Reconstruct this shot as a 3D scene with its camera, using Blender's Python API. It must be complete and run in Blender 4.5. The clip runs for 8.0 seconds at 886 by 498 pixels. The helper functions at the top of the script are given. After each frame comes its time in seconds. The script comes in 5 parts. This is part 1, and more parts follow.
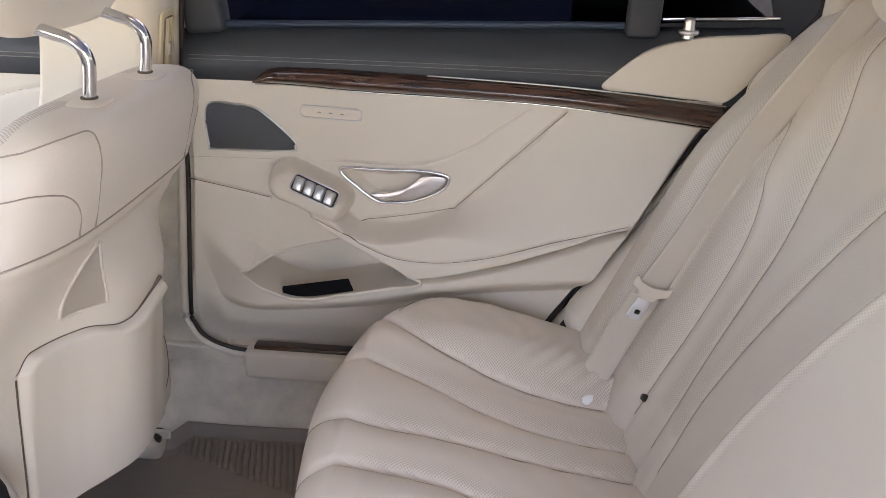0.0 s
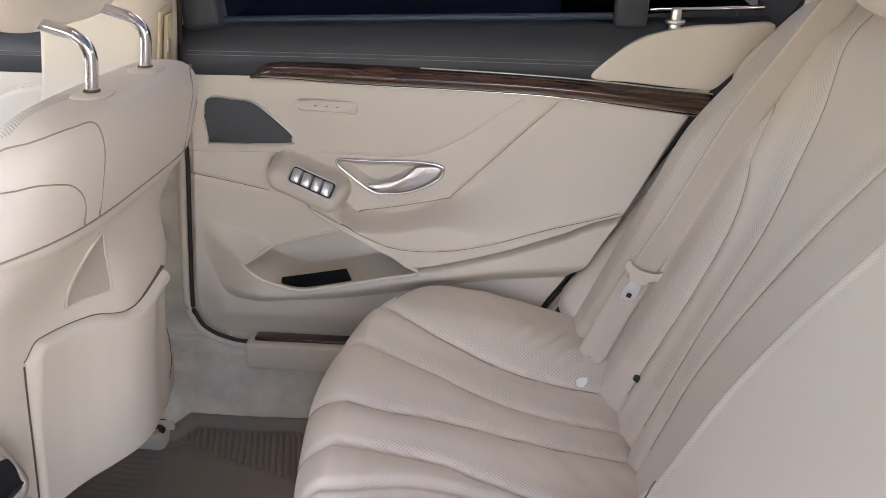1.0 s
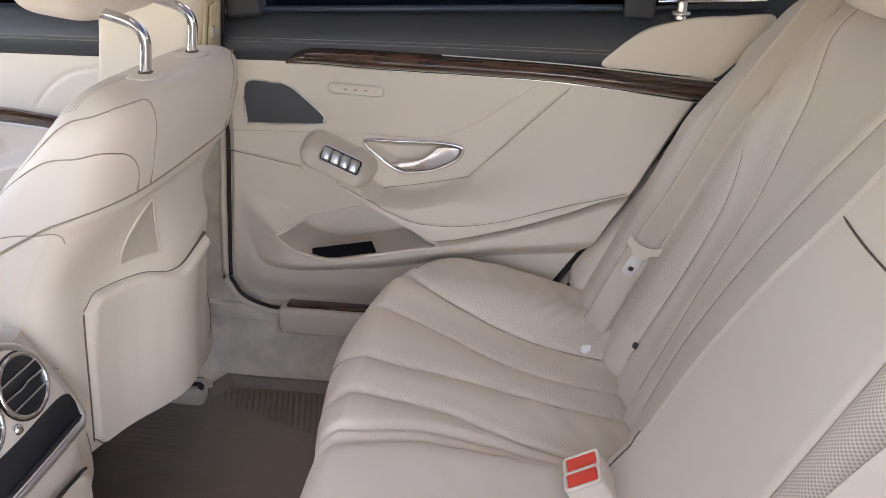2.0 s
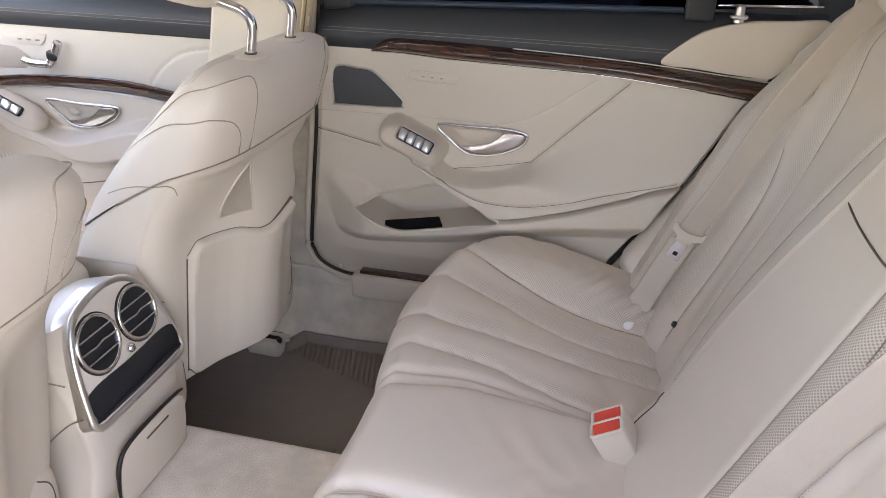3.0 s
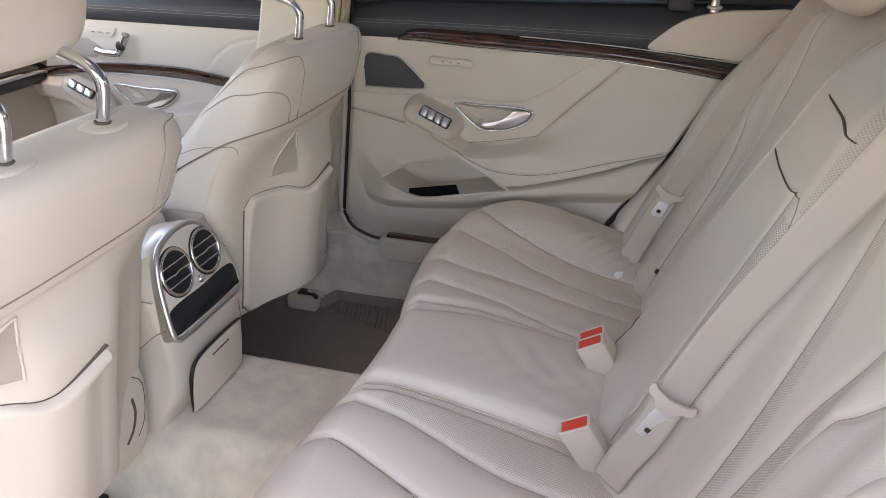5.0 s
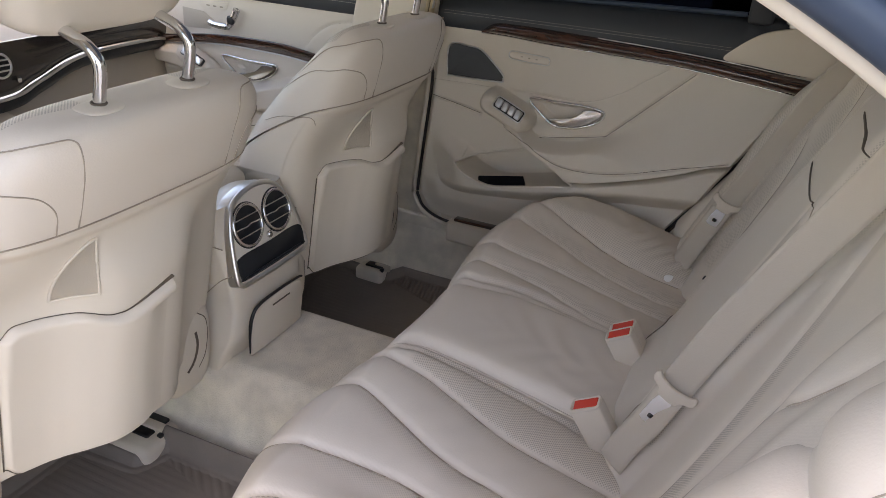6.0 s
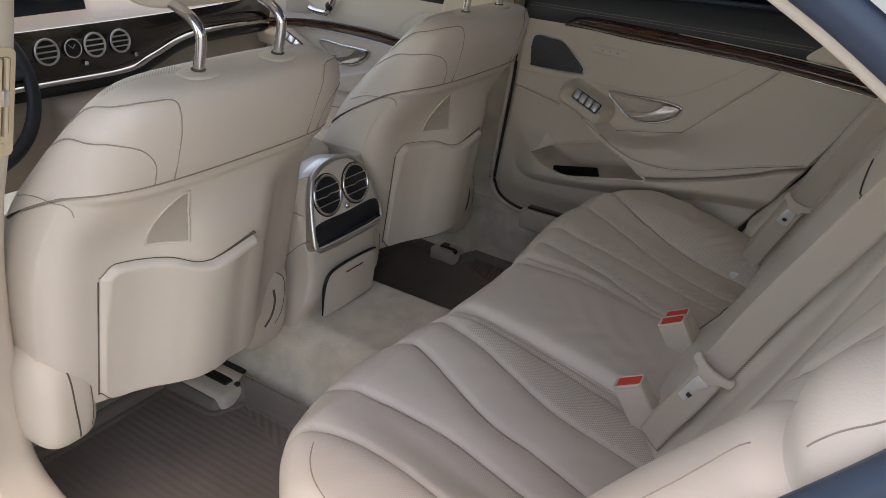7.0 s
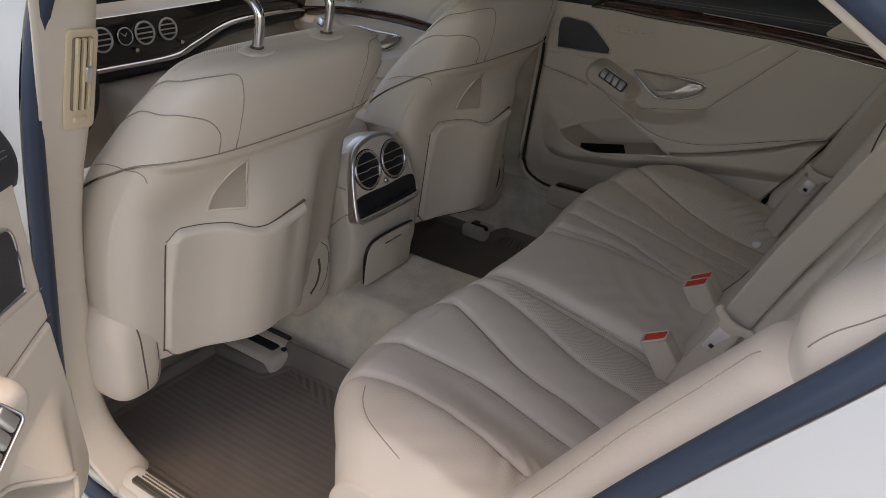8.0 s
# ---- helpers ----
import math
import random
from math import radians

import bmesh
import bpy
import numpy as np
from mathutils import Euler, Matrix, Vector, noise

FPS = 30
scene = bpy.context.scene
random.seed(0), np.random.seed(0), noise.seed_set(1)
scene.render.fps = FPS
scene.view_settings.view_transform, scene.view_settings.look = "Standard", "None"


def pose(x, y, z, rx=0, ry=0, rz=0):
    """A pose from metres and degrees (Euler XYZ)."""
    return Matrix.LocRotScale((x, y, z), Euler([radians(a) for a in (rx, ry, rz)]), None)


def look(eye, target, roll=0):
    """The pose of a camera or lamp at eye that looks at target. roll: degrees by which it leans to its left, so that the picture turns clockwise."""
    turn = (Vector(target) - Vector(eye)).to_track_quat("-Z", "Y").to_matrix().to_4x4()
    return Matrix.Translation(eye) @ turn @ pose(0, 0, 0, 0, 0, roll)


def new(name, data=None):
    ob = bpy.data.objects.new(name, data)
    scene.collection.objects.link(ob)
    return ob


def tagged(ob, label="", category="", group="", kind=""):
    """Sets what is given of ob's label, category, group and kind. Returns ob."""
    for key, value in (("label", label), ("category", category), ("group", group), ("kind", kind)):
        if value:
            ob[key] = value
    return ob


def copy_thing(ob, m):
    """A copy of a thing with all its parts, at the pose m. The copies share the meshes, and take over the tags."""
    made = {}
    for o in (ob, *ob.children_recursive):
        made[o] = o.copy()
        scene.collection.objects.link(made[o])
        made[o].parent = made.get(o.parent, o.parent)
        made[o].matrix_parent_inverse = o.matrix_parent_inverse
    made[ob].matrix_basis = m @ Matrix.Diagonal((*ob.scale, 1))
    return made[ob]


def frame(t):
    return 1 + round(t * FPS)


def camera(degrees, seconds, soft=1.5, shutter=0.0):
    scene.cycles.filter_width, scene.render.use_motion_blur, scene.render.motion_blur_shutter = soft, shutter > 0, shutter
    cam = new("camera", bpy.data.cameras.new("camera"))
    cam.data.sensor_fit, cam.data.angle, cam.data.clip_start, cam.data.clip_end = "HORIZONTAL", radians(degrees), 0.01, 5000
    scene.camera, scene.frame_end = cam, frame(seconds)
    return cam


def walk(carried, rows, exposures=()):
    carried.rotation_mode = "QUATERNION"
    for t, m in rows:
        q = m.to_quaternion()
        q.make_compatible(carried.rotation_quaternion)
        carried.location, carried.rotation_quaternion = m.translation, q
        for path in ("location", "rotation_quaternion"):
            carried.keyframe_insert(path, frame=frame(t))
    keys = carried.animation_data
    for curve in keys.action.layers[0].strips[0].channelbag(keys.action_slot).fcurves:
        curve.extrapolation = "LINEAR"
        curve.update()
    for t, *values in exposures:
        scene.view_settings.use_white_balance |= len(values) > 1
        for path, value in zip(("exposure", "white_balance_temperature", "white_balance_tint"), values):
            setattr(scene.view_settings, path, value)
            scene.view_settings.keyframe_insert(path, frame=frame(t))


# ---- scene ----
cam = camera(60.1, 8.0, soft=0.6)
PATH = [
    (0, (0.014, -0.561, 1.066), (-0.107, 1.257, 0.24), 1.7),
    (0.5, (0.019, -0.571, 1.062), (-0.1, 1.244, 0.231), 1.3),
    (1, (0.023, -0.595, 1.059), (-0.096, 1.223, 0.234), 0.9),
    (2.5, (0.098, -0.773, 1.092), (-0.212, 1.004, 0.228), 1.3),
    (3, (0.123, -0.838, 1.1), (-0.285, 0.919, 0.235), 1.6),
    (3.5, (0.136, -0.873, 1.096), (-0.295, 0.866, 0.207), 0.9),
    (4, (0.154, -0.949, 1.116), (-0.28, 0.792, 0.233), 0.3),
    (5.5, (0.252, -1.128, 1.12), (-0.289, 0.598, 0.266), 2.6),
    (6, (0.318, -1.149, 1.125), (-0.382, 0.509, 0.252), 3.9),
    (6.5, (0.361, -1.174, 1.126), (-0.457, 0.419, 0.237), 4.3),
    (7, (0.399, -1.203, 1.126), (-0.501, 0.343, 0.231), 4.5),
    (7.5, (0.423, -1.239, 1.126), (-0.528, 0.272, 0.225), 4.5),
    (8, (0.436, -1.303, 1.125), (-0.511, 0.201, 0.207), 3.2),
]
EXPOSURES = [(0, 3.57, 8500, 22), (2.5, 3.45, 8550, 22), (4, 3.27, 8550, 22), (5.5, 2.79, 8650, 20), (6.5, 2.17, 8900, 18), (7.5, 1.72, 9050, 18), (8, 1.48, 9050, 18)]
walk(cam, [(t, look(eye, target, roll)) for t, eye, target, roll in PATH], EXPOSURES)

# ---- world and sun ----
world = bpy.data.worlds.new("sky")
scene.world = world
world.use_nodes = True
wn = world.node_tree
sky = wn.nodes.new("ShaderNodeTexSky")
sky.sky_type, sky.sun_disc = "NISHITA", False
sky.sun_elevation, sky.sun_rotation = radians(77), radians(143)
wn.links.new(sky.outputs[0], wn.nodes["Background"].inputs[0])
wn.nodes["Background"].inputs[1].default_value = 0.15
sun = new("sun", bpy.data.lights.new("sun", "SUN"))
sun.data.energy, sun.data.angle, sun.data.color = 0.43, radians(25), (1.0, 0.95, 0.88)
sun.matrix_world = look((0.42, -0.56, 3.3), (0, 0, 0.3))


# ---- materials ----
def material(name, colour, rough=0.5, metal=0.0, grain=0.0, grain_scale=300.0, blotch=0.06, blotch_scale=9.0, sheen=0.0, coat=0.0, spec=0.5, detail=4.0):
    """A surface with fine grain relief and soft blotches of tone."""
    m = bpy.data.materials.new(name)
    m.use_nodes = True
    n, l = m.node_tree.nodes, m.node_tree.links
    b = n["Principled BSDF"]
    b.inputs["Roughness"].default_value, b.inputs["Metallic"].default_value = rough, metal
    b.inputs["Sheen Weight"].default_value, b.inputs["Coat Weight"].default_value = sheen, coat
    b.inputs["Specular IOR Level"].default_value = spec
    tc = n.new("ShaderNodeTexCoord")
    big = n.new("ShaderNodeTexNoise")
    big.inputs["Scale"].default_value, big.inputs["Detail"].default_value = blotch_scale, detail
    l.new(tc.outputs["Object"], big.inputs["Vector"])
    mix = n.new("ShaderNodeMix")
    mix.data_type = "RGBA"
    mix.inputs[6].default_value = (*[c * (1 - blotch) for c in colour], 1)
    mix.inputs[7].default_value = (*[min(1, c * (1 + blotch)) for c in colour], 1)
    l.new(big.outputs["Fac"], mix.inputs[0])
    l.new(mix.outputs[2], b.inputs["Base Color"])
    rr = n.new("ShaderNodeMapRange")
    rr.inputs["To Min"].default_value, rr.inputs["To Max"].default_value = max(0.02, rough - 0.08), min(1, rough + 0.08)
    l.new(big.outputs["Fac"], rr.inputs["Value"])
    l.new(rr.outputs[0], b.inputs["Roughness"])
    if grain:
        fine = n.new("ShaderNodeTexNoise")
        fine.inputs["Scale"].default_value, fine.inputs["Detail"].default_value = grain_scale, 3
        l.new(tc.outputs["Object"], fine.inputs["Vector"])
        bump = n.new("ShaderNodeBump")
        bump.inputs["Strength"].default_value, bump.inputs["Distance"].default_value = grain, 0.002
        l.new(fine.outputs["Fac"], bump.inputs["Height"])
        l.new(bump.outputs[0], b.inputs["Normal"])
    return m


def perforated(m, pitch=0.0046, radius=0.245, dark=0.55):
    """Adds punched holes to a leather, in rows on the surface's own metres, where the mesh's insert mask says so."""
    n, l = m.node_tree.nodes, m.node_tree.links
    b = n["Principled BSDF"]
    uv = n.new("ShaderNodeUVMap")
    uv.uv_map = "metres"
    mask = n.new("ShaderNodeAttribute")
    mask.attribute_name = "insert"
    scale = n.new("ShaderNodeVectorMath")
    scale.operation = "SCALE"
    scale.inputs["Scale"].default_value = 1 / pitch
    l.new(uv.outputs[0], scale.inputs[0])
    near = []
    for shift in (0.0, 0.5):
        add = n.new("ShaderNodeVectorMath")
        add.inputs[1].default_value = (shift, shift, 0)
        frac = n.new("ShaderNodeVectorMath")
        frac.operation = "FRACTION"
        sub = n.new("ShaderNodeVectorMath")
        sub.operation = "SUBTRACT"
        sub.inputs[1].default_value = (0.5, 0.5, 0)
        length = n.new("ShaderNodeVectorMath")
        length.operation = "LENGTH"
        l.new(scale.outputs[0], add.inputs[0])
        l.new(add.outputs[0], frac.inputs[0])
        l.new(frac.outputs[0], sub.inputs[0])
        l.new(sub.outputs[0], length.inputs[0])
        near.append(length)
    low = n.new("ShaderNodeMath")
    low.operation = "MINIMUM"
    l.new(near[0].outputs["Value"], low.inputs[0])
    l.new(near[1].outputs["Value"], low.inputs[1])
    hole = n.new("ShaderNodeMapRange")
    hole.inputs["From Min"].default_value, hole.inputs["From Max"].default_value = radius + 0.06, radius - 0.06
    l.new(low.outputs[0], hole.inputs["Value"])
    both = n.new("ShaderNodeMath")
    both.operation = "MULTIPLY"
    l.new(hole.outputs[0], both.inputs[0])
    l.new(mask.outputs["Fac"], both.inputs[1])
    old = b.inputs["Base Color"].links[0].from_socket
    mix = n.new("ShaderNodeMix")
    mix.data_type, mix.blend_type = "RGBA", "MULTIPLY"
    mix.inputs[7].default_value = (dark, dark * 0.97, dark * 0.93, 1)
    l.new(both.outputs[0], mix.inputs[0])
    l.new(old, mix.inputs[6])
    l.new(mix.outputs[2], b.inputs["Base Color"])
    return m


CREAM = (0.69, 0.61, 0.525)
leather = perforated(material("cream_leather", CREAM, 0.48, grain=0.12, grain_scale=420, blotch=0.03, blotch_scale=5))
trim = material("cream_soft_trim", (0.69, 0.61, 0.515), 0.55, grain=0.1, grain_scale=500, blotch=0.02)
hard_trim = material("cream_plastic", (0.69, 0.61, 0.515), 0.5, grain=0.06, grain_scale=700, blotch=0.02)
seam_mat = material("seam_thread", (0.38, 0.315, 0.25), 0.8, blotch=0.05)
dark_seam = material("dark_seam", (0.13, 0.10, 0.075), 0.85, blotch=0.05)
pale_thread = material("pale_thread", (0.30, 0.28, 0.25), 0.7)
# Slight blue in this black stands in for reflected light and flare
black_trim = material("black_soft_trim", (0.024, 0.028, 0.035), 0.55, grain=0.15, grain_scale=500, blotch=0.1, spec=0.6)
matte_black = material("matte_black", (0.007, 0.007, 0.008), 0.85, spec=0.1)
black_plastic = material("black_plastic", (0.015, 0.015, 0.016), 0.35)
seal_brown = material("seal_rubber", (0.03, 0.022, 0.018), 0.6, blotch=0.1)
# Blue in this rubber's colour stands in for sky reflected along the seals
rubber = material("sky_tinted_rubber", (0.026, 0.045, 0.078), 0.45, blotch=0.1)
bright_steel = material("bright_steel", (0.92, 0.93, 0.95), 0.38, metal=0.75, blotch=0.01)
chrome = material("chrome", (0.70, 0.70, 0.70), 0.14, metal=1.0, blotch=0.01)
satin = material("satin_silver", (0.74, 0.73, 0.71), 0.30, metal=1.0, blotch=0.02)
pearl = material("pale_metallic_paint", (0.74, 0.68, 0.61), 0.36, metal=0.12, blotch=0.02)
# White of the sheet that paints the light fleck on the rear cushion
fleck_white = material("fleck_white", (0.90, 0.90, 0.88), 0.6, blotch=0.02)
webbing = material("belt_webbing", (0.58, 0.51, 0.43), 0.75, grain=0.3, grain_scale=900, blotch=0.03)
red_plastic = material("red_plastic", (0.80, 0.07, 0.045), 0.35, blotch=0.03)
carpet = material("beige_carpet", (0.74, 0.66, 0.56), 0.95, grain=0.8, grain_scale=420, blotch=0.38, blotch_scale=18, sheen=0.3, detail=8)
mat_rubber = material("brown_rubber", (0.225, 0.187, 0.163), 0.55, grain=0.2, grain_scale=300, blotch=0.15, blotch_scale=20)
white_paint = material("white_car_paint", (0.66, 0.69, 0.69), 0.25, coat=0.6, blotch=0.01)
headliner = material("headliner_cloth", (0.62, 0.57, 0.5), 0.9, grain=0.2, grain_scale=600)
concrete = material("pale_concrete", (0.34, 0.33, 0.31), 0.9, grain=0.5, grain_scale=60, blotch=0.12, blotch_scale=1.5)
screen_glass = material("screen_glass", (0.01, 0.015, 0.025), 0.08)


def wood_material():
    m = material("burr_walnut", (0.06, 0.024, 0.012), 0.18, coat=0.8, blotch=0.3, blotch_scale=60)
    n, l = m.node_tree.nodes, m.node_tree.links
    b = n["Principled BSDF"]
    tc = n.new("ShaderNodeTexCoord")
    st = n.new("ShaderNodeMapping")
    st.inputs["Scale"].default_value = (9, 60, 60)
    l.new(tc.outputs["Object"], st.inputs["Vector"])
    no = n.new("ShaderNodeTexNoise")
    no.inputs["Scale"].default_value, no.inputs["Detail"].default_value, no.inputs["Distortion"].default_value = 1.0, 8, 1.5
    l.new(st.outputs[0], no.inputs["Vector"])
    ramp = n.new("ShaderNodeValToRGB")
    ramp.color_ramp.elements[0].position, ramp.color_ramp.elements[0].color = 0.3, (0.014, 0.006, 0.004, 1)
    ramp.color_ramp.elements[1].position, ramp.color_ramp.elements[1].color = 0.72, (0.095, 0.036, 0.021, 1)
    l.new(no.outputs["Fac"], ramp.inputs[0])
    l.new(ramp.outputs[0], b.inputs["Base Color"])
    return m


wood = wood_material()


def glass_material(name, tint, clear):
    m = bpy.data.materials.new(name)
    m.use_nodes = True
    n, l = m.node_tree.nodes, m.node_tree.links
    n.clear()
    out = n.new("ShaderNodeOutputMaterial")
    mix = n.new("ShaderNodeMixShader")
    mix.inputs[0].default_value = 1 - clear
    tr = n.new("ShaderNodeBsdfTransparent")
    tr.inputs[0].default_value = (*tint, 1)
    gl = n.new("ShaderNodeBsdfGlossy")
    gl.inputs["Roughness"].default_value = 0.03
    l.new(tr.outputs[0], mix.inputs[1])
    l.new(gl.outputs[0], mix.inputs[2])
    l.new(mix.outputs[0], out.inputs[0])
    return m


# Tint of the added roof pane, set to balance the light from above
added_roof_glass = glass_material("added_roof_glass", (0.034, 0.036, 0.038), 0.95)
clear_glass = glass_material("clear_glass", (0.95, 0.96, 0.95), 0.96)
shaded_glass = glass_material("shaded_glass", (0.22, 0.23, 0.23), 0.95)
tinted_glass = glass_material("tinted_glass", (0.03, 0.04, 0.06), 0.955)


# ---- shape helpers ----
def step(a, b, v):
    t = np.clip((v - a) / (b - a), 0, 1)
    return t * t * (3 - 2 * t)


def curve(pts, n=40, closed=False):
    """A smooth line through the given points."""
    p = np.array(pts, float)
    if closed:
        p = np.vstack([p[-1], p, p[:2]])
    else:
        p = np.vstack([2 * p[0] - p[1], p, 2 * p[-1] - p[-2]])
    segs = len(p) - 3
    out = []
    for i in range(segs):
        k = max(2, n // segs)
        t = np.linspace(0, 1, k, endpoint=False)[:, None]
        a, b, c, d = p[i : i + 4]
        out.append(0.5 * (2 * b + (c - a) * t + (2 * a - 5 * b + 4 * c - d) * t**2 + (3 * b - a - 3 * c + d) * t**3))
    out = np.vstack(out)
    return out if closed else np.vstack([out, p[-2]])


def along(x, xs, ys):
    """Smooth interpolation of a short table."""
    c = curve(list(zip(xs, ys)), 24 * (len(xs) - 1))
    return np.interp(x, c[:, 0], c[:, 1])


def line_dist(px, py, pts):
    """Distance of each (px, py) from a polyline."""
    best = np.full(np.shape(px), 1e9)
    for a, b in zip(pts[:-1], pts[1:]):
        d = b - a
        t = np.clip(((px - a[0]) * d[0] + (py - a[1]) * d[1]) / (d @ d + 1e-12), 0, 1)
        best = np.minimum(best, np.hypot(px - a[0] - t * d[0], py - a[1] - t * d[1]))
    return best


def inside(px, py, pts):
    """Signed distance to a closed outline, positive within."""
    d = line_dist(px, py, np.vstack([pts, pts[:1]]))
    odd = np.zeros(np.shape(px), bool)
    for a, b in zip(pts, np.roll(pts, -1, 0)):
        cross = ((a[1] > py) != (b[1] > py)) & (px < (b[0] - a[0]) * (py - a[1]) / (b[1] - a[1] + 1e-12) + a[0])
        odd ^= cross
    return np.where(odd, d, -d)


def link(name, mesh, mat, parent=None, label="", smooth=True):
    if mat is not None:
        mesh.materials.append(mat)
    if smooth:
        mesh.polygons.foreach_set("use_smooth", [True] * len(mesh.polygons))
    ob = new(name, mesh)
    if parent is not None:
        ob.parent = parent
        if parent.data is None:
            ob.matrix_parent_inverse = Matrix.Translation(-parent.location)
    if label:
        tagged(ob, label)
    return ob


def part(name, bm, mat, parent=None, label="", smooth=True):
    mesh = bpy.data.meshes.new(name)
    bm.normal_update()
    bm.to_mesh(mesh)
    bm.free()
    return link(name, mesh, mat, parent, label, smooth)


def thing(name, label, category, group="", kind="", at=(0, 0, 0)):
    ob = new(name)
    ob.empty_display_size = 0.05
    ob.location = at
    return tagged(ob, label, category, group, kind)


def sheet(name, p, mat, parent=None, label="", wrap=False, uv=None, insert=None, keep=None, flip=False, thick=0.0):
    """A grid of points (rows, columns, 3) as one mesh."""
    p = np.asarray(p, float)
    r, c = p.shape[:2]
    idx = np.arange(r * c).reshape(r, c)
    if wrap:
        idx = np.hstack([idx, idx[:, :1]])
    q = np.stack([idx[:-1, :-1], idx[:-1, 1:], idx[1:, 1:], idx[1:, :-1]], -1).reshape(-1, 4)
    if keep is not None:
        q = q[np.asarray(keep).reshape(-1)[q].all(1)]
    if flip:
        q = q[:, ::-1]
    mesh = bpy.data.meshes.new(name)
    mesh.from_pydata(p.reshape(-1, 3).tolist(), [], q.tolist())
    if uv is not None:
        lay = mesh.uv_layers.new(name="metres")
        lay.data.foreach_set("uv", np.asarray(uv, float).reshape(-1, 2)[q.reshape(-1)].ravel())
    if insert is not None:
        at = mesh.attributes.new("insert", "FLOAT", "POINT")
        at.data.foreach_set("value", np.asarray(insert, float).ravel())
    ob = link(name, mesh, mat, parent, label)
    if thick:
        s = ob.modifiers.new("thickness", "SOLIDIFY")
        s.thickness, s.offset = thick, -1
    return ob


def tube(name, pts, r, mat, parent=None, label="", closed=False, sides=8, flat=1.0, normal=None):
    """A round or flattened bar along a line. r: a radius or one for each point."""
    p = np.asarray(pts, float)
    n = len(p)
    t = np.gradient(p, axis=0)
    if closed:
        t = np.roll(p, -1, 0) - np.roll(p, 1, 0)
    t /= np.linalg.norm(t, axis=1)[:, None] + 1e-12
    if normal is None:
        up = np.array([0, 0, 1.0]) if abs(t[:, 2]).mean() < 0.85 else np.array([1.0, 0, 0])
    else:
        up = np.array(normal, float)
    a = np.cross(t, up)
    a /= np.linalg.norm(a, axis=1)[:, None] + 1e-9
    b = np.cross(a, t)
    rr = np.broadcast_to(np.asarray(r, float), (n,))[:, None, None]
    w = np.linspace(0, 2 * np.pi, sides, endpoint=False)
    ring = p[:, None] + rr * (np.cos(w)[None, :, None] * a[:, None] + flat * np.sin(w)[None, :, None] * b[:, None])
    if closed:
        ring = np.concatenate([ring, ring[:1]], 0)
    idx = np.arange(ring.shape[0] * sides).reshape(-1, sides)
    j = np.hstack([idx, idx[:, :1]])
    q = np.stack([j[:-1, :-1], j[:-1, 1:], j[1:, 1:], j[1:, :-1]], -1).reshape(-1, 4).tolist()
    if not closed:
        q += [idx[0].tolist(), idx[-1][::-1].tolist()]
    mesh = bpy.data.meshes.new(name)
    mesh.from_pydata(ring.reshape(-1, 3).tolist(), [], q)
    return link(name, mesh, mat, parent, label)


def stitches(name, pts, length, gap, r, mat, parent, side=(0, 0, 1)):
    """A row of short threads along a line, one mesh."""
    p = np.asarray(pts, float)
    s = np.r_[0, np.cumsum(np.linalg.norm(np.diff(p, axis=0), axis=1))]
    verts, faces = [], []
    for d in np.arange(0, s[-1] - length, length + gap):
        e = [np.array([np.interp(v, s, p[:, k]) for k in range(3)]) for v in (d, d + length)]
        t = (e[1] - e[0]) / (np.linalg.norm(e[1] - e[0]) + 1e-9)
        a = np.cross(t, side)
        a /= np.linalg.norm(a) + 1e-9
        b = np.cross(a, t)
        base = len(verts)
        for c in e:
            verts += [tuple(c + r * v) for v in (a, b, -a, -b)]
        faces += [[base + k, base + (k + 1) % 4, base + 4 + (k + 1) % 4, base + 4 + k] for k in range(4)]
        faces += [[base, base + 1, base + 2, base + 3], [base + 7, base + 6, base + 5, base + 4]]
    mesh = bpy.data.meshes.new(name)
    mesh.from_pydata(verts, [], faces)
    return link(name, mesh, mat, parent, smooth=False)


def slab(name, outline, depth, mat, parent=None, label="", bevel=0.003, place=None, segs=2):
    """A flat outline (2D) drawn out by depth along its own z, with rounded edges, set at the pose place."""
    bm = bmesh.new()
    face = bm.faces.new([bm.verts.new((x, y, 0)) for x, y in outline])
    if face.normal.z < 0:
        face.normal_flip()
    top = bmesh.ops.extrude_face_region(bm, geom=[face])["geom"]
    bmesh.ops.translate(bm, verts=[v for v in top if isinstance(v, bmesh.types.BMVert)], vec=(0, 0, depth))
    bmesh.ops.recalc_face_normals(bm, faces=bm.faces)
    if bevel:
        edges = [e for e in bm.edges if len(e.link_faces) == 2 and e.calc_face_angle() > 0.6]
        bmesh.ops.bevel(bm, geom=edges, offset=bevel, segments=segs, profile=0.5, affect="EDGES", clamp_overlap=True)
    if place is not None:
        bmesh.ops.transform(bm, matrix=place, verts=bm.verts)
    return part(name, bm, mat, parent, label)


def round_rect(w, h, r, k=6):
    pts = []
    for cx, cy, a in ((w / 2 - r, h / 2 - r, 0), (-w / 2 + r, h / 2 - r, 90), (-w / 2 + r, -h / 2 + r, 180), (w / 2 - r, -h / 2 + r, 270)):
        pts += [(cx + r * math.cos(radians(a + 90 * i / k)), cy + r * math.sin(radians(a + 90 * i / k))) for i in range(k + 1)]
    return pts


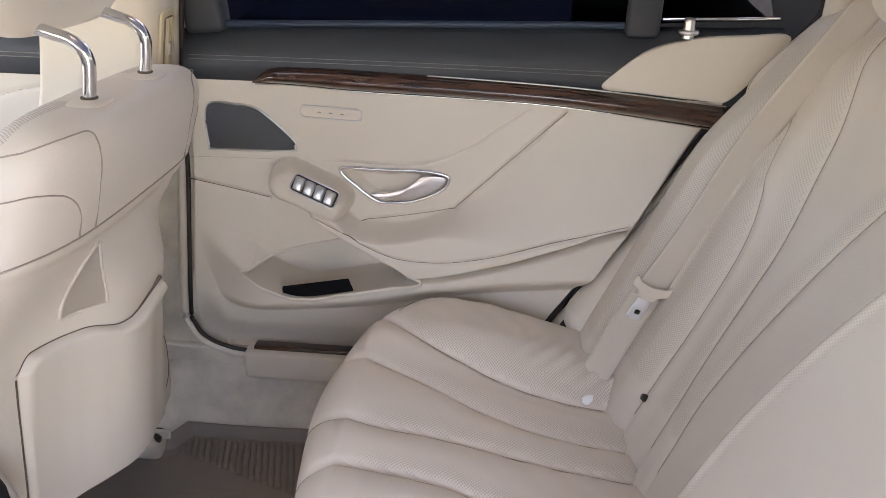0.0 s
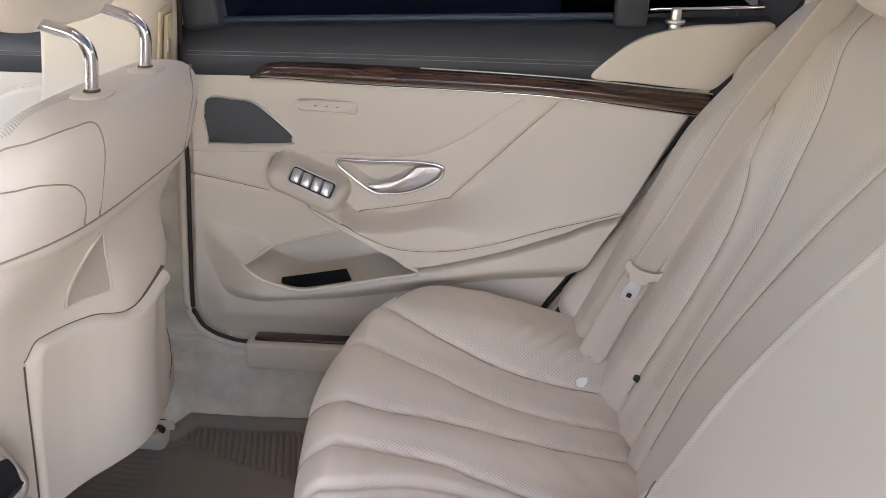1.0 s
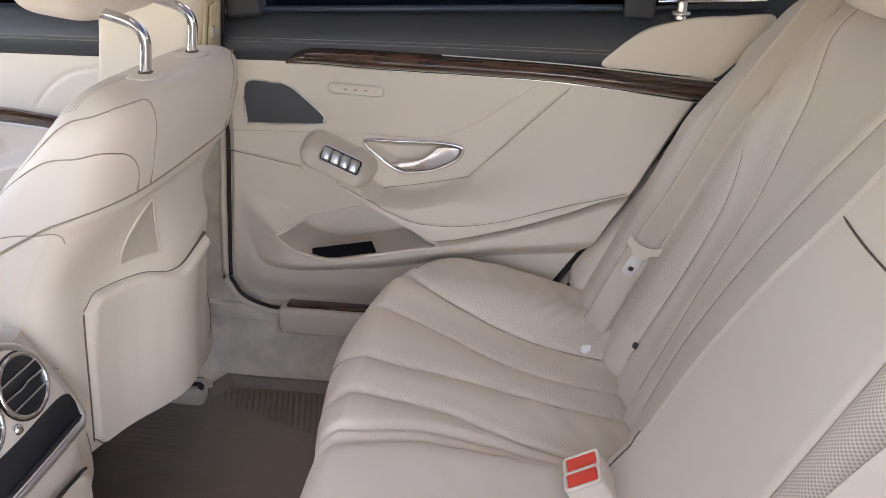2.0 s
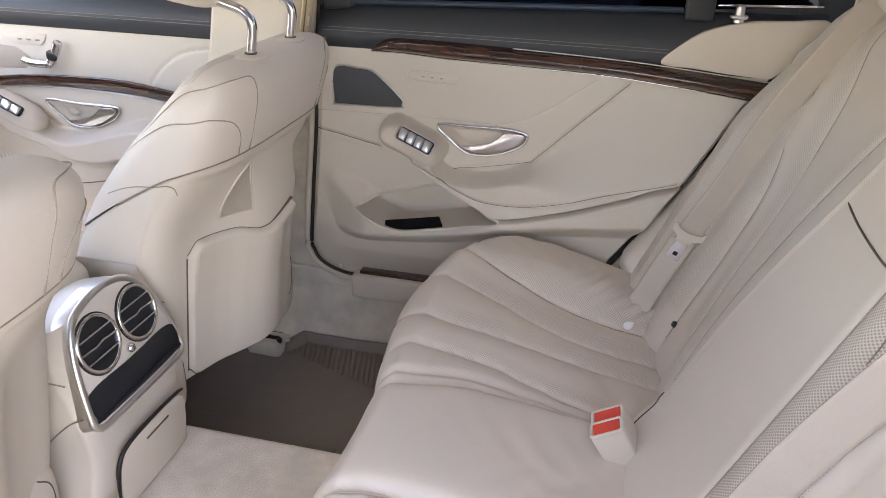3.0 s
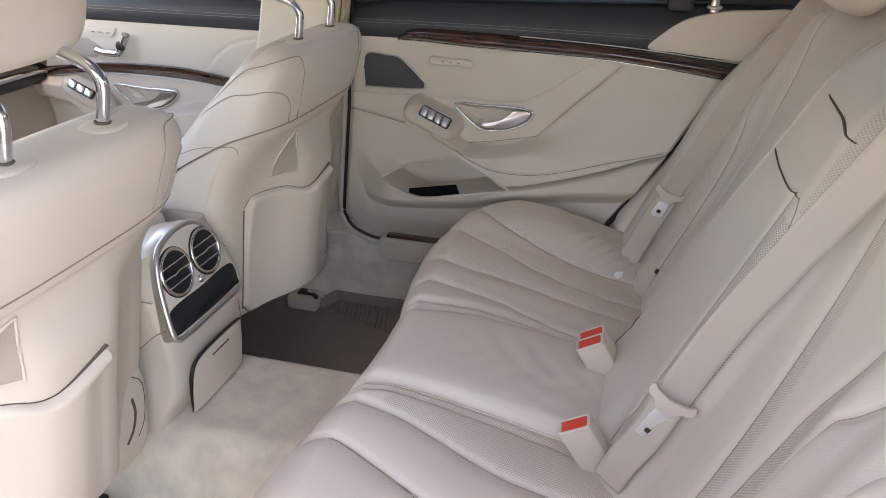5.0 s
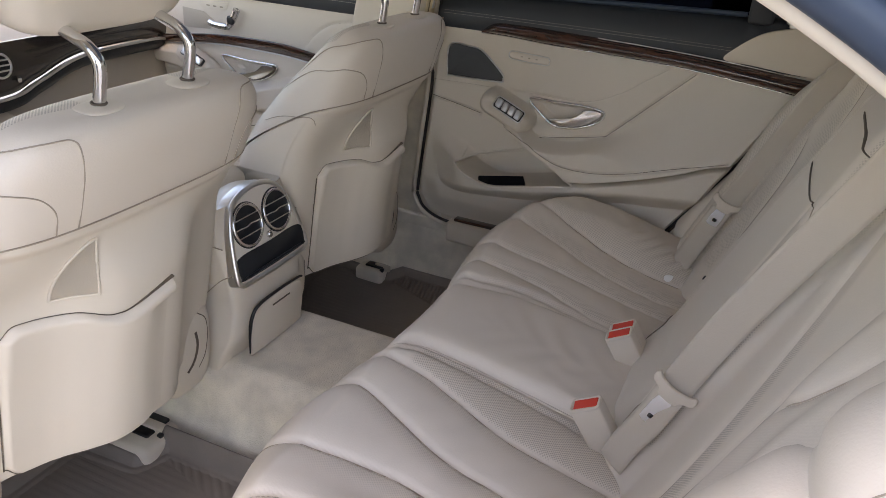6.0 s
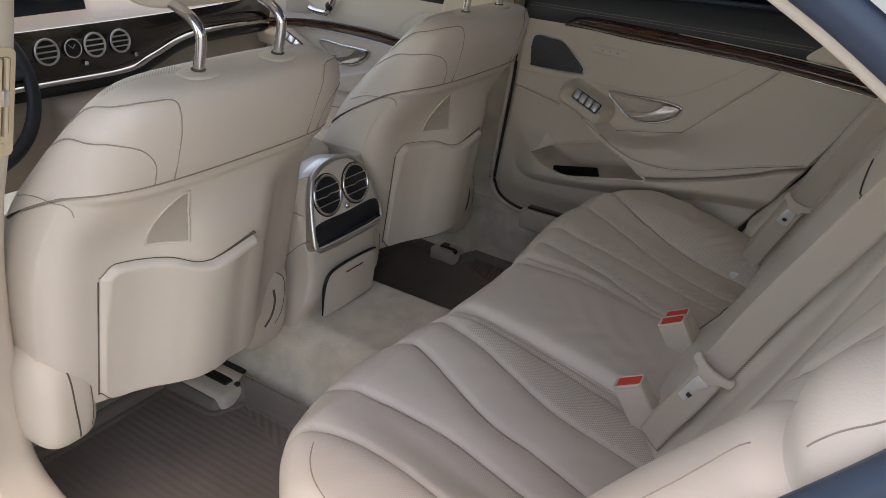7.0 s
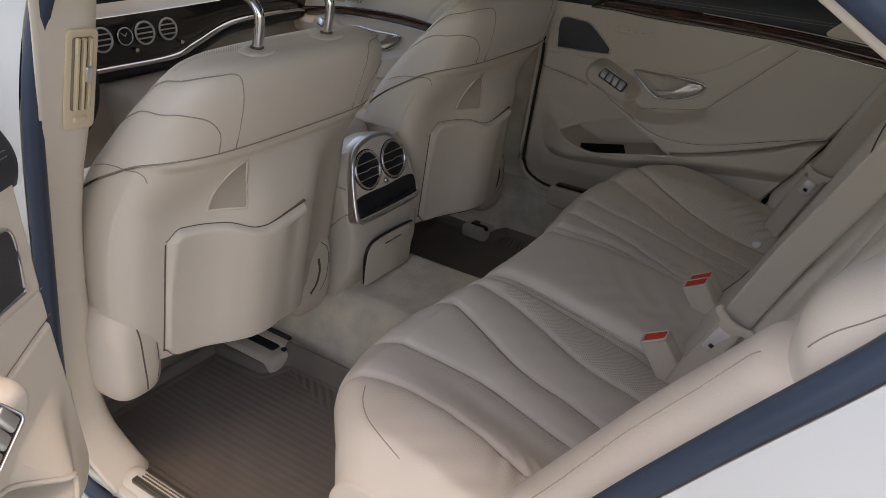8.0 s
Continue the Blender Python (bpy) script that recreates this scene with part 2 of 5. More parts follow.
def block(name, size, r, mat, parent=None, label="", place=None, segs=3):
    bm = bmesh.new()
    bmesh.ops.create_cube(bm, size=1)
    bmesh.ops.scale(bm, vec=size, verts=bm.verts)
    bmesh.ops.bevel(bm, geom=bm.edges[:], offset=r, segments=segs, profile=0.5, affect="EDGES", clamp_overlap=True)
    if place is not None:
        bmesh.ops.transform(bm, matrix=place, verts=bm.verts)
    return part(name, bm, mat, parent, label)


def axes(origin, x, y, z):
    m = Matrix.Identity(4)
    for k, v in enumerate((x, y, z, origin)):
        for j in range(3):
            m[j][k] = v[j]
    return m


def pillow(name, centre, size, mat, parent=None, label="", power=3.0, tilt=0.0, n=40):
    """A stuffed rounded box; tilt in degrees about y."""
    u = np.linspace(-np.pi / 2, np.pi / 2, n // 2)
    v = np.linspace(0, 2 * np.pi, n, endpoint=False)
    e = 2 / power
    sg = lambda f: np.sign(f) * np.abs(f) ** e
    uu, vv = np.meshgrid(u, v, indexing="ij")
    p = np.stack([sg(np.cos(uu)) * sg(np.cos(vv)) * size[0] / 2, sg(np.cos(uu)) * sg(np.sin(vv)) * size[1] / 2, sg(np.sin(uu)) * size[2] / 2], -1)
    a = radians(tilt)
    rot = np.array([[math.cos(a), 0, math.sin(a)], [0, 1, 0], [-math.sin(a), 0, math.cos(a)]])
    return sheet(name, p @ rot.T + np.array(centre), mat, parent, label, wrap=True)


# ---- ground and floor ----
def ground():
    bm = bmesh.new()
    bmesh.ops.create_grid(bm, x_segments=8, y_segments=8, size=400)
    bmesh.ops.translate(bm, verts=bm.verts, vec=(0, 0, -0.38))
    tagged(part("ground", bm, concrete), "pale sunlit concrete ground beside the car", "ground", kind="structure")


def floor_height(x, y):
    """The carpet: two footwells, the tunnel between them and the climb to the sills."""
    a = np.abs(y)
    top = 0.20 + 0.0 * x
    z = top * (1 - np.where(y > 0, step(0.132, 0.205, a), step(0.10, 0.235, a))) + 0.005
    z = z + np.where(y > 0, 0.17 * step(0.732, 0.76, y), 0.10 * step(0.655, 0.71, a))
    return z + 0.05 * step(-0.75, -1.0, x)


def floor():
    x, y = np.meshgrid(np.linspace(-1.7, -0.16, 150), np.linspace(-0.76, 0.76, 160), indexing="ij")
    p = np.stack([x, y, floor_height(x, y)], -1)
    sheet("floor", p, carpet, thick=-0.02)
    tagged(bpy.data.objects["floor"], "beige cut-pile carpet over the floor and tunnel", "carpet", kind="structure")


def floor_mat(side):
    """A ribbed rubber tray with a raised rim and a notch for the seat rail."""
    y0, y1 = 0.212, 0.730 if side > 0 else 0.665
    th = thing("floor_mat", "ribbed brown rubber floor mat with raised rim on the carpet", "floor mat", "rubber floor mats", at=(-0.45, side * 0.46, 0.01))
    x, y = np.meshgrid(np.linspace(-0.84, -0.14, 300), np.linspace(y0, y1, 260), indexing="ij")
    rim = [(-0.84, y1 - 0.06), (-0.84, 0.29), (-0.685, 0.283), (-0.66, y0), (-0.14, y0), (-0.14, y1), (-0.60, y1), (-0.625, y1 - 0.055)]
    if side < 0:
        rim = [(-0.84, y1), *rim[1:6], (-0.40, y1), (-0.60, y1)]
    edge = np.min([np.where(1 > 0, line_dist(x, y, np.array([rim[i], rim[(i + 1) % 8]])), 9) for i in range(8)], 0)
    lane = step(-0.002, 0.002, np.maximum(y - (0.64 - 0.39 * (x + 0.543)), (0.262 + 0.32 * (x + 0.60)) - y))
    rib = np.where(lane > 0.5, np.sin((x + 0.25 * np.where(y > 0.45, y, -y)) * 2 * np.pi / 0.0135) if side > 0 else np.sin((x + np.where(y > 0.45, y, -y)) * 2 * np.pi / 0.024), np.sin(y * 2 * np.pi / 0.0165))
    rib = step(-0.35, 0.5, rib) * np.where(lane > 0.5, 0.0058 if side > 0 else 0.0014, 0.0003 if side > 0 else 0.0005) * step(0.024, 0.032, edge)
    z = 0.02 + rib + 0.020 * (1 - step(0.003, 0.020, edge)) + 0.004 * (1 - step(0.026, 0.034, edge))
    z = z + 0.03 * step(0.24, 0.21, y) + 0.006 * np.sin(7 * x + 2) * step(0.3, 0.6, y)
    keep = ~((x < -0.683) & (y < 0.283)) & ~((x < -0.625) & (y > y1 - 0.055) & (side > 0))
    sheet("tray", np.stack([x, side * y, z], -1), mat_rubber, th, keep=keep, flip=side < 0, thick=0.004)


def seat_rail(cy, w, x=-0.765, ln=0.22):
    th = thing("seat_rail", "cream plastic seat rail cover with black slotted end", "seat rail", "seat rails", at=(-0.75, cy, 0.02))
    block("cover", (ln, w, 0.05), 0.014, hard_trim, th, place=pose(x, cy, 0.036))
    block("slot", (ln * 0.64, w * 0.55, 0.02), 0.004, black_plastic, th, "black slotted rail", place=pose(x + 0.01, cy + 0.006, 0.056))
    block("runner", (ln * 0.55, w * 0.17, 0.02), 0.003, hard_trim, th, "cream runner cap", place=pose(x + 0.035, cy + 0.004, 0.062))
    block("runner_tip", (0.012, 0.012, 0.012), 0.003, black_plastic, th, place=pose(x + 0.44 * ln, cy - 0.01, 0.060))


# ---- rear bench ----
CUSH_Y = (0.0, 0.1, 0.2, 0.35, 0.45, 0.52, 0.58, 0.64, 0.69)
CUSH_X = (-0.200, -0.205, -0.222, -0.238, -0.232, -0.215, -0.19, -0.14, -0.09)
SEAMS_FAR = {
    "a": ((-0.25, -0.18, -0.146, -0.064, 0.05, 0.15, 0.33), (0.10, 0.10, 0.105, 0.142, 0.156, 0.160, 0.16)),
    "b": ((-0.25, -0.19, -0.147, -0.10, -0.03, 0.05, 0.118, 0.33), (0.205, 0.207, 0.213, 0.219, 0.224, 0.212, 0.208, 0.206)),
    "c": ((-0.25, -0.206, -0.164, -0.116, -0.061, 0.004, 0.062, 0.128, 0.196, 0.33), (0.315, 0.311, 0.304, 0.305, 0.314, 0.319, 0.321, 0.325, 0.334, 0.355)),
    "d": ((-0.25, -0.195, -0.165, -0.119, -0.073, -0.018, 0.036, 0.097, 0.159, 0.223, 0.33), (0.485, 0.466, 0.457, 0.446, 0.434, 0.416, 0.400, 0.394, 0.397, 0.408, 0.43)),
    "f": ((-0.25, -0.16, -0.113, -0.072, -0.024, 0.033, 0.089, 0.155, 0.212, 0.33), (0.62, 0.575, 0.546, 0.524, 0.507, 0.493, 0.487, 0.488, 0.494, 0.505)),
}
SEAMS_NEAR = {
    "a": ((-0.25, -0.165, -0.13, -0.057, 0.04, 0.124, 0.33), (0.165, 0.144, 0.128, 0.118, 0.112, 0.110, 0.11)),
    "b": ((-0.25, -0.19, -0.132, -0.09, -0.038, 0.003, 0.06, 0.12, 0.188, 0.33), (0.21, 0.203, 0.198, 0.199, 0.211, 0.221, 0.233, 0.233, 0.228, 0.22)),
    "c": ((-0.25, -0.187, -0.15, -0.093, -0.022, 0.025, 0.085, 0.17, 0.33), (0.30, 0.293, 0.294, 0.311, 0.333, 0.340, 0.339, 0.347, 0.37)),
    "d": ((-0.25, -0.196, -0.156, -0.10, -0.024, 0.05, 0.109, 0.158, 0.33), (0.465, 0.454, 0.446, 0.430, 0.416, 0.418, 0.420, 0.421, 0.44)),
    "f": ((-0.25, -0.165, -0.129, -0.076, -0.012, 0.048, 0.091, 0.20, 0.33), (0.62, 0.568, 0.549, 0.539, 0.541, 0.547, 0.555, 0.57, 0.58)),
}


def seam_at(k, x, y):
    """How far out a cushion seam runs at x, on the side of the bench on which y lies."""
    return np.where(np.asarray(y) > 0, along(x, *SEAMS_FAR[k]), along(x, *SEAMS_NEAR[k]))


def cushion_top(x, y):
    """Height of the rear cushion's upper face."""
    a = np.abs(y)
    z = 0.415 - 0.27 * (x + 0.16)
    z = np.minimum(z, 0.42 - 0.25 * np.maximum(0, -0.16 - x))
    z = z + 0.045 * step(0.46, 0.57, a) * step(-0.25, 0.05, x)
    lines = [seam_at(k, x, y) for k in "abcdf"]
    z = z + 0.034 * step(-0.25, 0.36, x) * (1 - step(-0.022, 0.024, a - lines[0]))
    fade = step(-0.26, -0.18, x)
    for k, (s, w, d) in enumerate(zip(lines, (0.010, 0.006, 0.006, 0.006, 0.006), (0.013, 0.010, 0.0085, 0.0085, 0.009))):
        z = z - d * fade * np.exp(-(((a - s) / w) ** 2))
        z = z - 0.006 * fade * np.exp(-(((a - s) / 0.024) ** 2))
    z = z - 0.008 * fade * np.exp(-(((a - lines[0] - 0.024) / 0.007) ** 2))
    return z - 0.05 * step(0.64, 0.70, a) ** 2


def cushion_wrap(s, y):
    """Points of the cushion: s runs forward along the top from x 0.33 and then down the front."""
    a = np.abs(y)
    xf = along(a, CUSH_Y, CUSH_X) - 0.012 * step(0.25, 0.45, a) * (np.asarray(y) < 0)
    r = 0.06
    run = 0.33 - (xf + r)
    arc = r * np.pi / 2
    t = np.clip((s - run) / arc, 0, 1) * np.pi / 2
    x = np.where(s < run, 0.33 - s, xf + r - r * np.sin(t))
    ztop = cushion_top(np.maximum(x, xf), y)
    z = ztop - r * (1 - np.cos(t)) - np.maximum(0, s - run - arc)
    x = x + 0.10 * np.maximum(0, s - run - arc)
    return np.stack([x, y, z], -1)


def rear_bench():
    th = thing("rear_bench_seat", "cream leather rear bench seat with fluted perforated cushions and folded armrest", "car seat", at=(0.1, 0, 0.1))
    s, tt = np.meshgrid(np.linspace(0, 0.92, 190), np.linspace(-0.98, 0.98, 520), indexing="ij")
    y = np.clip(tt, -0.70, 0.70)
    p = cushion_wrap(s, y)
    p[..., 2] -= np.maximum(0, np.abs(tt) - 0.70)
    p[..., 1] += np.sign(tt) * 0.02 * np.sin(np.clip((np.abs(tt) - 0.66) / 0.1, 0, 1) * np.pi / 2)
    a = np.abs(y)
    x = p[..., 0]
    lines = {k: seam_at(k, x, y) for k in "abcdf"}
    fr = step(-0.20, -0.12, x)
    ins = np.zeros_like(x)
    ins += (a > lines["a"] + 0.012) * (a < lines["b"] - 0.008) * step(-0.135, -0.125, x) * np.where(y > 0, 0.4, 1.0)
    for k, w in (("b", 0.028), ("c", 0.036), ("d", 0.042)):
        d = a - lines[k]
        ins += (d > 0.006) * (1 - step(0.5 * w, 1.5 * w, d)) * step(-0.2, -0.1, x) * np.where(y > 0, 1.0, 0.5)
    ins += (a > lines["f"] + 0.006) * (1 - step(0.02, 0.09, a - lines["f"])) * step(-0.135, -0.10, x) * np.where(y > 0, 1.0, 0.35)
    wr = 0.0042 * np.sin(250 * (x * 0.80 - a * 0.55) + 3 * np.sin(31 * a)) * (0.55 + 0.45 * np.sin(43 * a + 17 * x)) * np.exp(-(((a - 0.555) / 0.05) ** 2)) * step(0.03, 0.12, x)
    wr = wr + 0.0019 * np.sin(130 * y + 45 * x + 3 * np.sin(23 * x + 9 * y)) * (0.5 + 0.5 * np.sin(17 * y + 29 * x)) * np.exp(-(((a - 0.02) / 0.10) ** 2)) * step(0.04, 0.16, x)
    wr = wr + 0.0012 * np.sin(90 * x + 38 * a + 2 * np.sin(19 * a)) * np.sin(21 * a + 13 * x) * step(-0.15, 0.0, x)
    p[..., 2] += wr
    cush = sheet("cushion", p, leather, th, uv=np.stack([s, y], -1), insert=np.clip(ins, 0, 1) * np.where(y > 0, 0.6, 0.75), flip=False)
    for sg in (-1, 1):
        q = curve([(-0.135, 0.590), (-0.115, 0.620), (-0.085, 0.645), (-0.04, 0.662), (0.03, 0.675), (0.10, 0.678)], 50)
        tube("seam", np.stack([q[:, 0], sg * q[:, 1], cushion_top(q[:, 0], q[:, 1]) + 0.0004], -1), 0.0009, seam_mat, cush, sides=5)
    for k in "abcdf":
        for sg in (-1, 1):
            ss = np.linspace(0.06, 0.60 if k != "f" else 0.50, 120)
            yy = seam_at(k, 0.33 - ss, sg)
            pts = cushion_wrap(ss, sg * yy)
            yy = seam_at(k, pts[:, 0], sg)
            pts = cushion_wrap(ss, sg * yy)
            pts[:, 2] += 0.0008
            tube("seam", pts, 0.0009 if k != "a" else 0.0022, seam_mat if k != "a" else leather, cush, sides=5)
    backrest(th)
    return th


def back_x(y, z):
    """Front face of the rear backrest: reclined, hollow where one sits, with a raised middle and side bolsters."""
    a = np.abs(y)
    x = 0.267 + 0.414 * (z - 0.354)
    edge = along(z, PAD_Z, PAD_Y)
    pad = np.where(y > -0.025, 1 - step(-0.004, 0.016, y - edge), 1 - step(0.15, 0.225, -y))
    x = x - (0.055 + 0.018 * step(0.44, 0.36, z) * step(-0.12, -0.06, y)) * pad
    x = x - 0.003 * np.exp(-(((y - edge + 0.008) / 0.006) ** 2)) * step(0.40, 0.42, z)
    x = x + 0.004 * np.exp(-(((y + 0.127) / 0.006) ** 2)) * step(0.40, 0.42, z) * (1 - step(0.78, 0.80, z))
    x = x - 0.030 * step(0.41, 0.50, a + 0.0 * z) * (1 - 0.5 * step(0.7, 0.9, z))
    x = x - np.where(y > 0, 0.058, 0.02) * step(0.535, 0.60, a + 0.0 * z) * (1 - 0.6 * step(0.7, 0.9, z))
    for (zs, ys), d in zip(BACK_SEAMS, (0.005, 0.005, 0.006)):
        x = x + d * np.exp(-(((a - along(z, zs, ys)) / 0.008) ** 2)) + 0.003 * np.exp(-(((a - along(z, zs, ys)) / 0.025) ** 2))
    x = x + 0.09 * step(0.63, 0.73, a) ** 2
    return x + 0.05 * step(0.86, 0.97, z) ** 2


PAD_Z = (0.27, 0.40, 0.50, 0.58, 0.69, 0.80, 0.98)
PAD_Y = (0.158, 0.156, 0.155, 0.147, 0.118, 0.078, 0.03)
BACK_SEAMS = (
    ((0.30, 0.399, 0.507, 0.595, 0.658, 0.734, 0.817, 0.898, 0.95), (0.365, 0.378, 0.391, 0.396, 0.401, 0.422, 0.443, 0.485, 0.52)),
    ((0.30, 0.382, 0.46, 0.575, 0.712, 0.85, 0.95), (0.31, 0.322, 0.331, 0.317, 0.281, 0.225, 0.18)),
    ((0.30, 0.398, 0.524, 0.633, 0.70, 0.753, 0.95), (0.45, 0.453, 0.453, 0.461, 0.483, 0.523, 0.62)),
)


def backrest(th):
    y, z = np.meshgrid(np.linspace(-0.72, 0.72, 420), np.linspace(0.28, 0.96, 200), indexing="ij")
    p = np.stack([back_x(y, z), y, z], -1)
    a = np.abs(y)
    ins = np.zeros_like(y)
    l1, l2, l3 = (along(z, *q) for q in BACK_SEAMS)
    d = a - l1
    near = y < 0
    ins += (d > 0.006) * np.where(near, 1 - step(0.045, 0.06, d), 1 - step(0.02, 0.05, d))
    d = a - l2
    ins += (d > 0.006) * np.where(near, 1 - step(0.04, 0.055, d), 1 - step(0.012, 0.045, d))
    d = a - l3
    ins += (d > 0.006) * (a < 0.66) * np.where(y > 0, 1.0, 0.12)
    pe = along(z, PAD_Z, PAD_Y)
    ins += (y > pe - 0.022) * (y < pe - 0.004) * (z > 0.41) * 0.6
    ins += (y < -0.129) * (y > -0.20) * (z < 0.765 + 0.25 * (y + 0.13))
    ins += (y < -0.165) * (y > -0.215) * (z > 0.77) * 0.6
    back = sheet("backrest", p, leather, th, uv=np.stack([y, z * 1.08], -1), insert=np.clip(ins, 0, 1) * step(0.385, 0.40, z) * np.where(y > 0.0, 0.5, 0.9), flip=True)
    for q in BACK_SEAMS:
        for sg in (-1, 1):
            zz = np.linspace(0.34, 0.93, 70)
            yy = sg * along(zz, *q)
            tube("seam", np.stack([back_x(yy, zz) - 0.0004, yy, zz], -1), 0.0008, seam_mat, back, sides=5)
    # the folded armrest's joints
    q = curve([(0.064, 0.781), (0.04, 0.779), (0.0, 0.777), (-0.05, 0.777), (-0.10, 0.779), (-0.155, 0.786)], 60)
    tube("armrest_joint", np.stack([back_x(q[:, 0], q[:, 1]) - 0.001, q[:, 0], q[:, 1]], -1), np.interp(np.linspace(0, 1, len(q)), [0, 0.1, 0.8, 1], [0.0005, 0.0013, 0.0012, 0.0006]), dark_seam, back, "dark joint line round the armrest flap")
    q = curve([(-0.155, 0.786), (-0.163, 0.77), (-0.17, 0.74), (-0.172, 0.71)], 30)
    tube("seam", np.stack([back_x(q[:, 0], q[:, 1]) - 0.0003, q[:, 0], q[:, 1]], -1), 0.0008, seam_mat, back, sides=5)
    q = curve([(0.150, 0.425), (0.142, 0.40), (0.138, 0.36), (0.138, 0.31)], 30)
    tube("seam", np.stack([back_x(q[:, 0], q[:, 1]) - 0.0005, q[:, 0], q[:, 1]], -1), 0.0013, dark_seam, back, "deep seam down the pad's lower flank", sides=5)
    zz = np.linspace(0.36, 0.784, 40)
    tube("seam", np.stack([back_x(0 * zz - 0.127, zz) - 0.0004, 0 * zz - 0.127, zz], -1), 0.0011, seam_mat, back, sides=5)
    q = curve([(0.0, 0.878), (-0.03, 0.877), (-0.075, 0.876), (-0.121, 0.874), (-0.171, 0.863)], 40)
    tube("pull_slot", np.stack([back_x(q[:, 0], q[:, 1]) - 0.0005, q[:, 0], q[:, 1]], -1), np.interp(np.linspace(0, 1, len(q)), [0, 0.2, 0.8, 1], [0.001, 0.0022, 0.0028, 0.0014]), dark_seam, back, "dark finger slot above the armrest flap", flat=0.5)
    thing_dot()


def thing_dot():
    x = float(back_x(np.array(0.452), np.array(0.372))) - 0.003
    th = thing("seat_button", "small black round button where cushion meets backrest", "button", at=(x, 0.452, 0.372))
    bm = bmesh.new()
    bmesh.ops.create_cone(bm, cap_ends=True, segments=20, radius1=0.007, radius2=0.005, depth=0.008)
    bmesh.ops.transform(bm, matrix=pose(x, 0.452, 0.372, 0, -62, 0), verts=bm.verts)
    part("cap", bm, black_plastic, th)
    return th


def rear_headrest(y):
    th = thing("headrest", "cream leather rear headrest on top of the bench backrest", "headrest", "rear headrests", at=(0.50, y, 0.93))
    pillow("cushion", (0.515, y, 1.02), (0.10, 0.25, 0.17), leather, th, power=3.2, tilt=18)
    return th


def side_bolster(side):
    """The padded trim between the backrest and the door opening."""
    th = thing("side_bolster", "cream leather side bolster beside the backrest at the door opening", "seat bolster", "side bolsters", at=(0.3, side * 0.68, 0.4))
    low = 0.36 if side > 0 else 0.40
    mid, wide, high = (0.70, 0.048, 0.055) if side > 0 else (0.675, 0.07, 0.065)

    def pad_point(z, ang, z0, z1, puff):
        cx = 0.120 + (0.036 * (1 - step(0.65, 0.85, z)) if side > 0 else 0.0) + 0.66 * (z - 0.30) + 0.05 * step(0.75, 1.0, z)
        ends = 0.012 * (np.exp(-(((z - z0) / 0.013) ** 2)) + np.exp(-(((z - z1) / 0.013) ** 2)))
        out = (high - 0.008 * step(0.60, 0.77, z) + puff * step(0.0, 0.05, z - z0)) * np.sign(np.cos(ang)) * np.abs(np.cos(ang)) ** 0.6 - ends
        return np.stack([cx - 0.84 * out, side * (mid + wide * np.sin(ang)), z - 0.02 + 0.54 * out], -1)

    for name, z0, z1, puff in (("lower_pad", low, 0.7735, 0.0), ("upper_pad", 0.7735, 1.0, 0.012)):
        z, ang = np.meshgrid(np.linspace(z0, z1, 60), np.linspace(-1, 1, 60) * np.pi * 0.62, indexing="ij")
        pad = sheet(name, pad_point(z, ang, z0, z1, puff), leather, th, flip=side > 0)
        zz = np.linspace(max(z0 + 0.022, 0.41), z1 - 0.016, 50)
        sn = np.interp(zz, [0.45, 0.54, 0.62, 0.70, 0.76, 0.795, 0.83, 0.90], [0.62, 0.60, 0.51, 0.46, 0.36, 0.78, 0.84, 0.88]) if side < 0 else 0 * zz + 0.10
        tube("seam", pad_point(zz, np.arcsin(sn), z0, z1, puff) + (-0.0003, 0, 0.0002), 0.0007, seam_mat, pad, sides=5)


def seat_belt(line, lap, label):
    """line: belt from the tongue upward; lap: from the tongue to the anchor; rows of point and half-width direction."""
    th = thing("seat_belt", label, "seat belt", "rear seat belts", at=lap[-1])

    def ribbon(name, pts, width, wide, lift=0.0):
        c = curve(pts, 40)
        w = np.array(wide, float)
        w /= np.linalg.norm(w)
        t = np.gradient(c, axis=0)
        t /= np.linalg.norm(t, axis=1)[:, None]
        nrm = np.cross(t, w)
        rows = []
        for u in np.linspace(-1, 1, 9):
            rows.append(c + w * u * width / 2 + nrm * (lift + 0.0012 * (1 - u * u)))
        return sheet(name, np.stack(rows, 1), webbing, th, thick=0.0016)

    ribbon("shoulder_strap", *line[:3])
    ribbon("lap_strap", lap[0], lap[1], lap[2])
    return th


def tongue(th, place, reach=0.0):
    out = curve([(-0.037, 0.013), (-0.032, 0.020), (-0.024, 0.013), (0.0, 0.008), (0.024, 0.013), (0.032, 0.020), (0.037, 0.013), (0.034, 0.002), (0.020, -0.005), (0.013, -0.016), (-0.013, -0.016), (-0.020, -0.005), (-0.034, 0.002)], 78, closed=True)
    tg = slab("tongue_grip", out * 0.92, 0.006, hard_trim, th, "cream plastic grip of the belt tongue", 0.0015, place)
    blade = [(-0.011, -0.016), (0.011, -0.016), (0.013, -0.030), (0.013, -0.052 - reach), (0.006, -0.055 - reach), (-0.006, -0.055 - reach), (-0.013, -0.052 - reach), (-0.013, -0.030)]
    slab("blade", blade, 0.003, bright_steel, tg, "bright metal belt blade", 0.001, place @ pose(0, 0, 0.002))
    slab("eye", round_rect(0.009, 0.008, 0.002, 2), 0.0036, black_plastic, tg, "dark slot in the blade", 0, place @ pose(0, -0.040 - reach, 0.002))


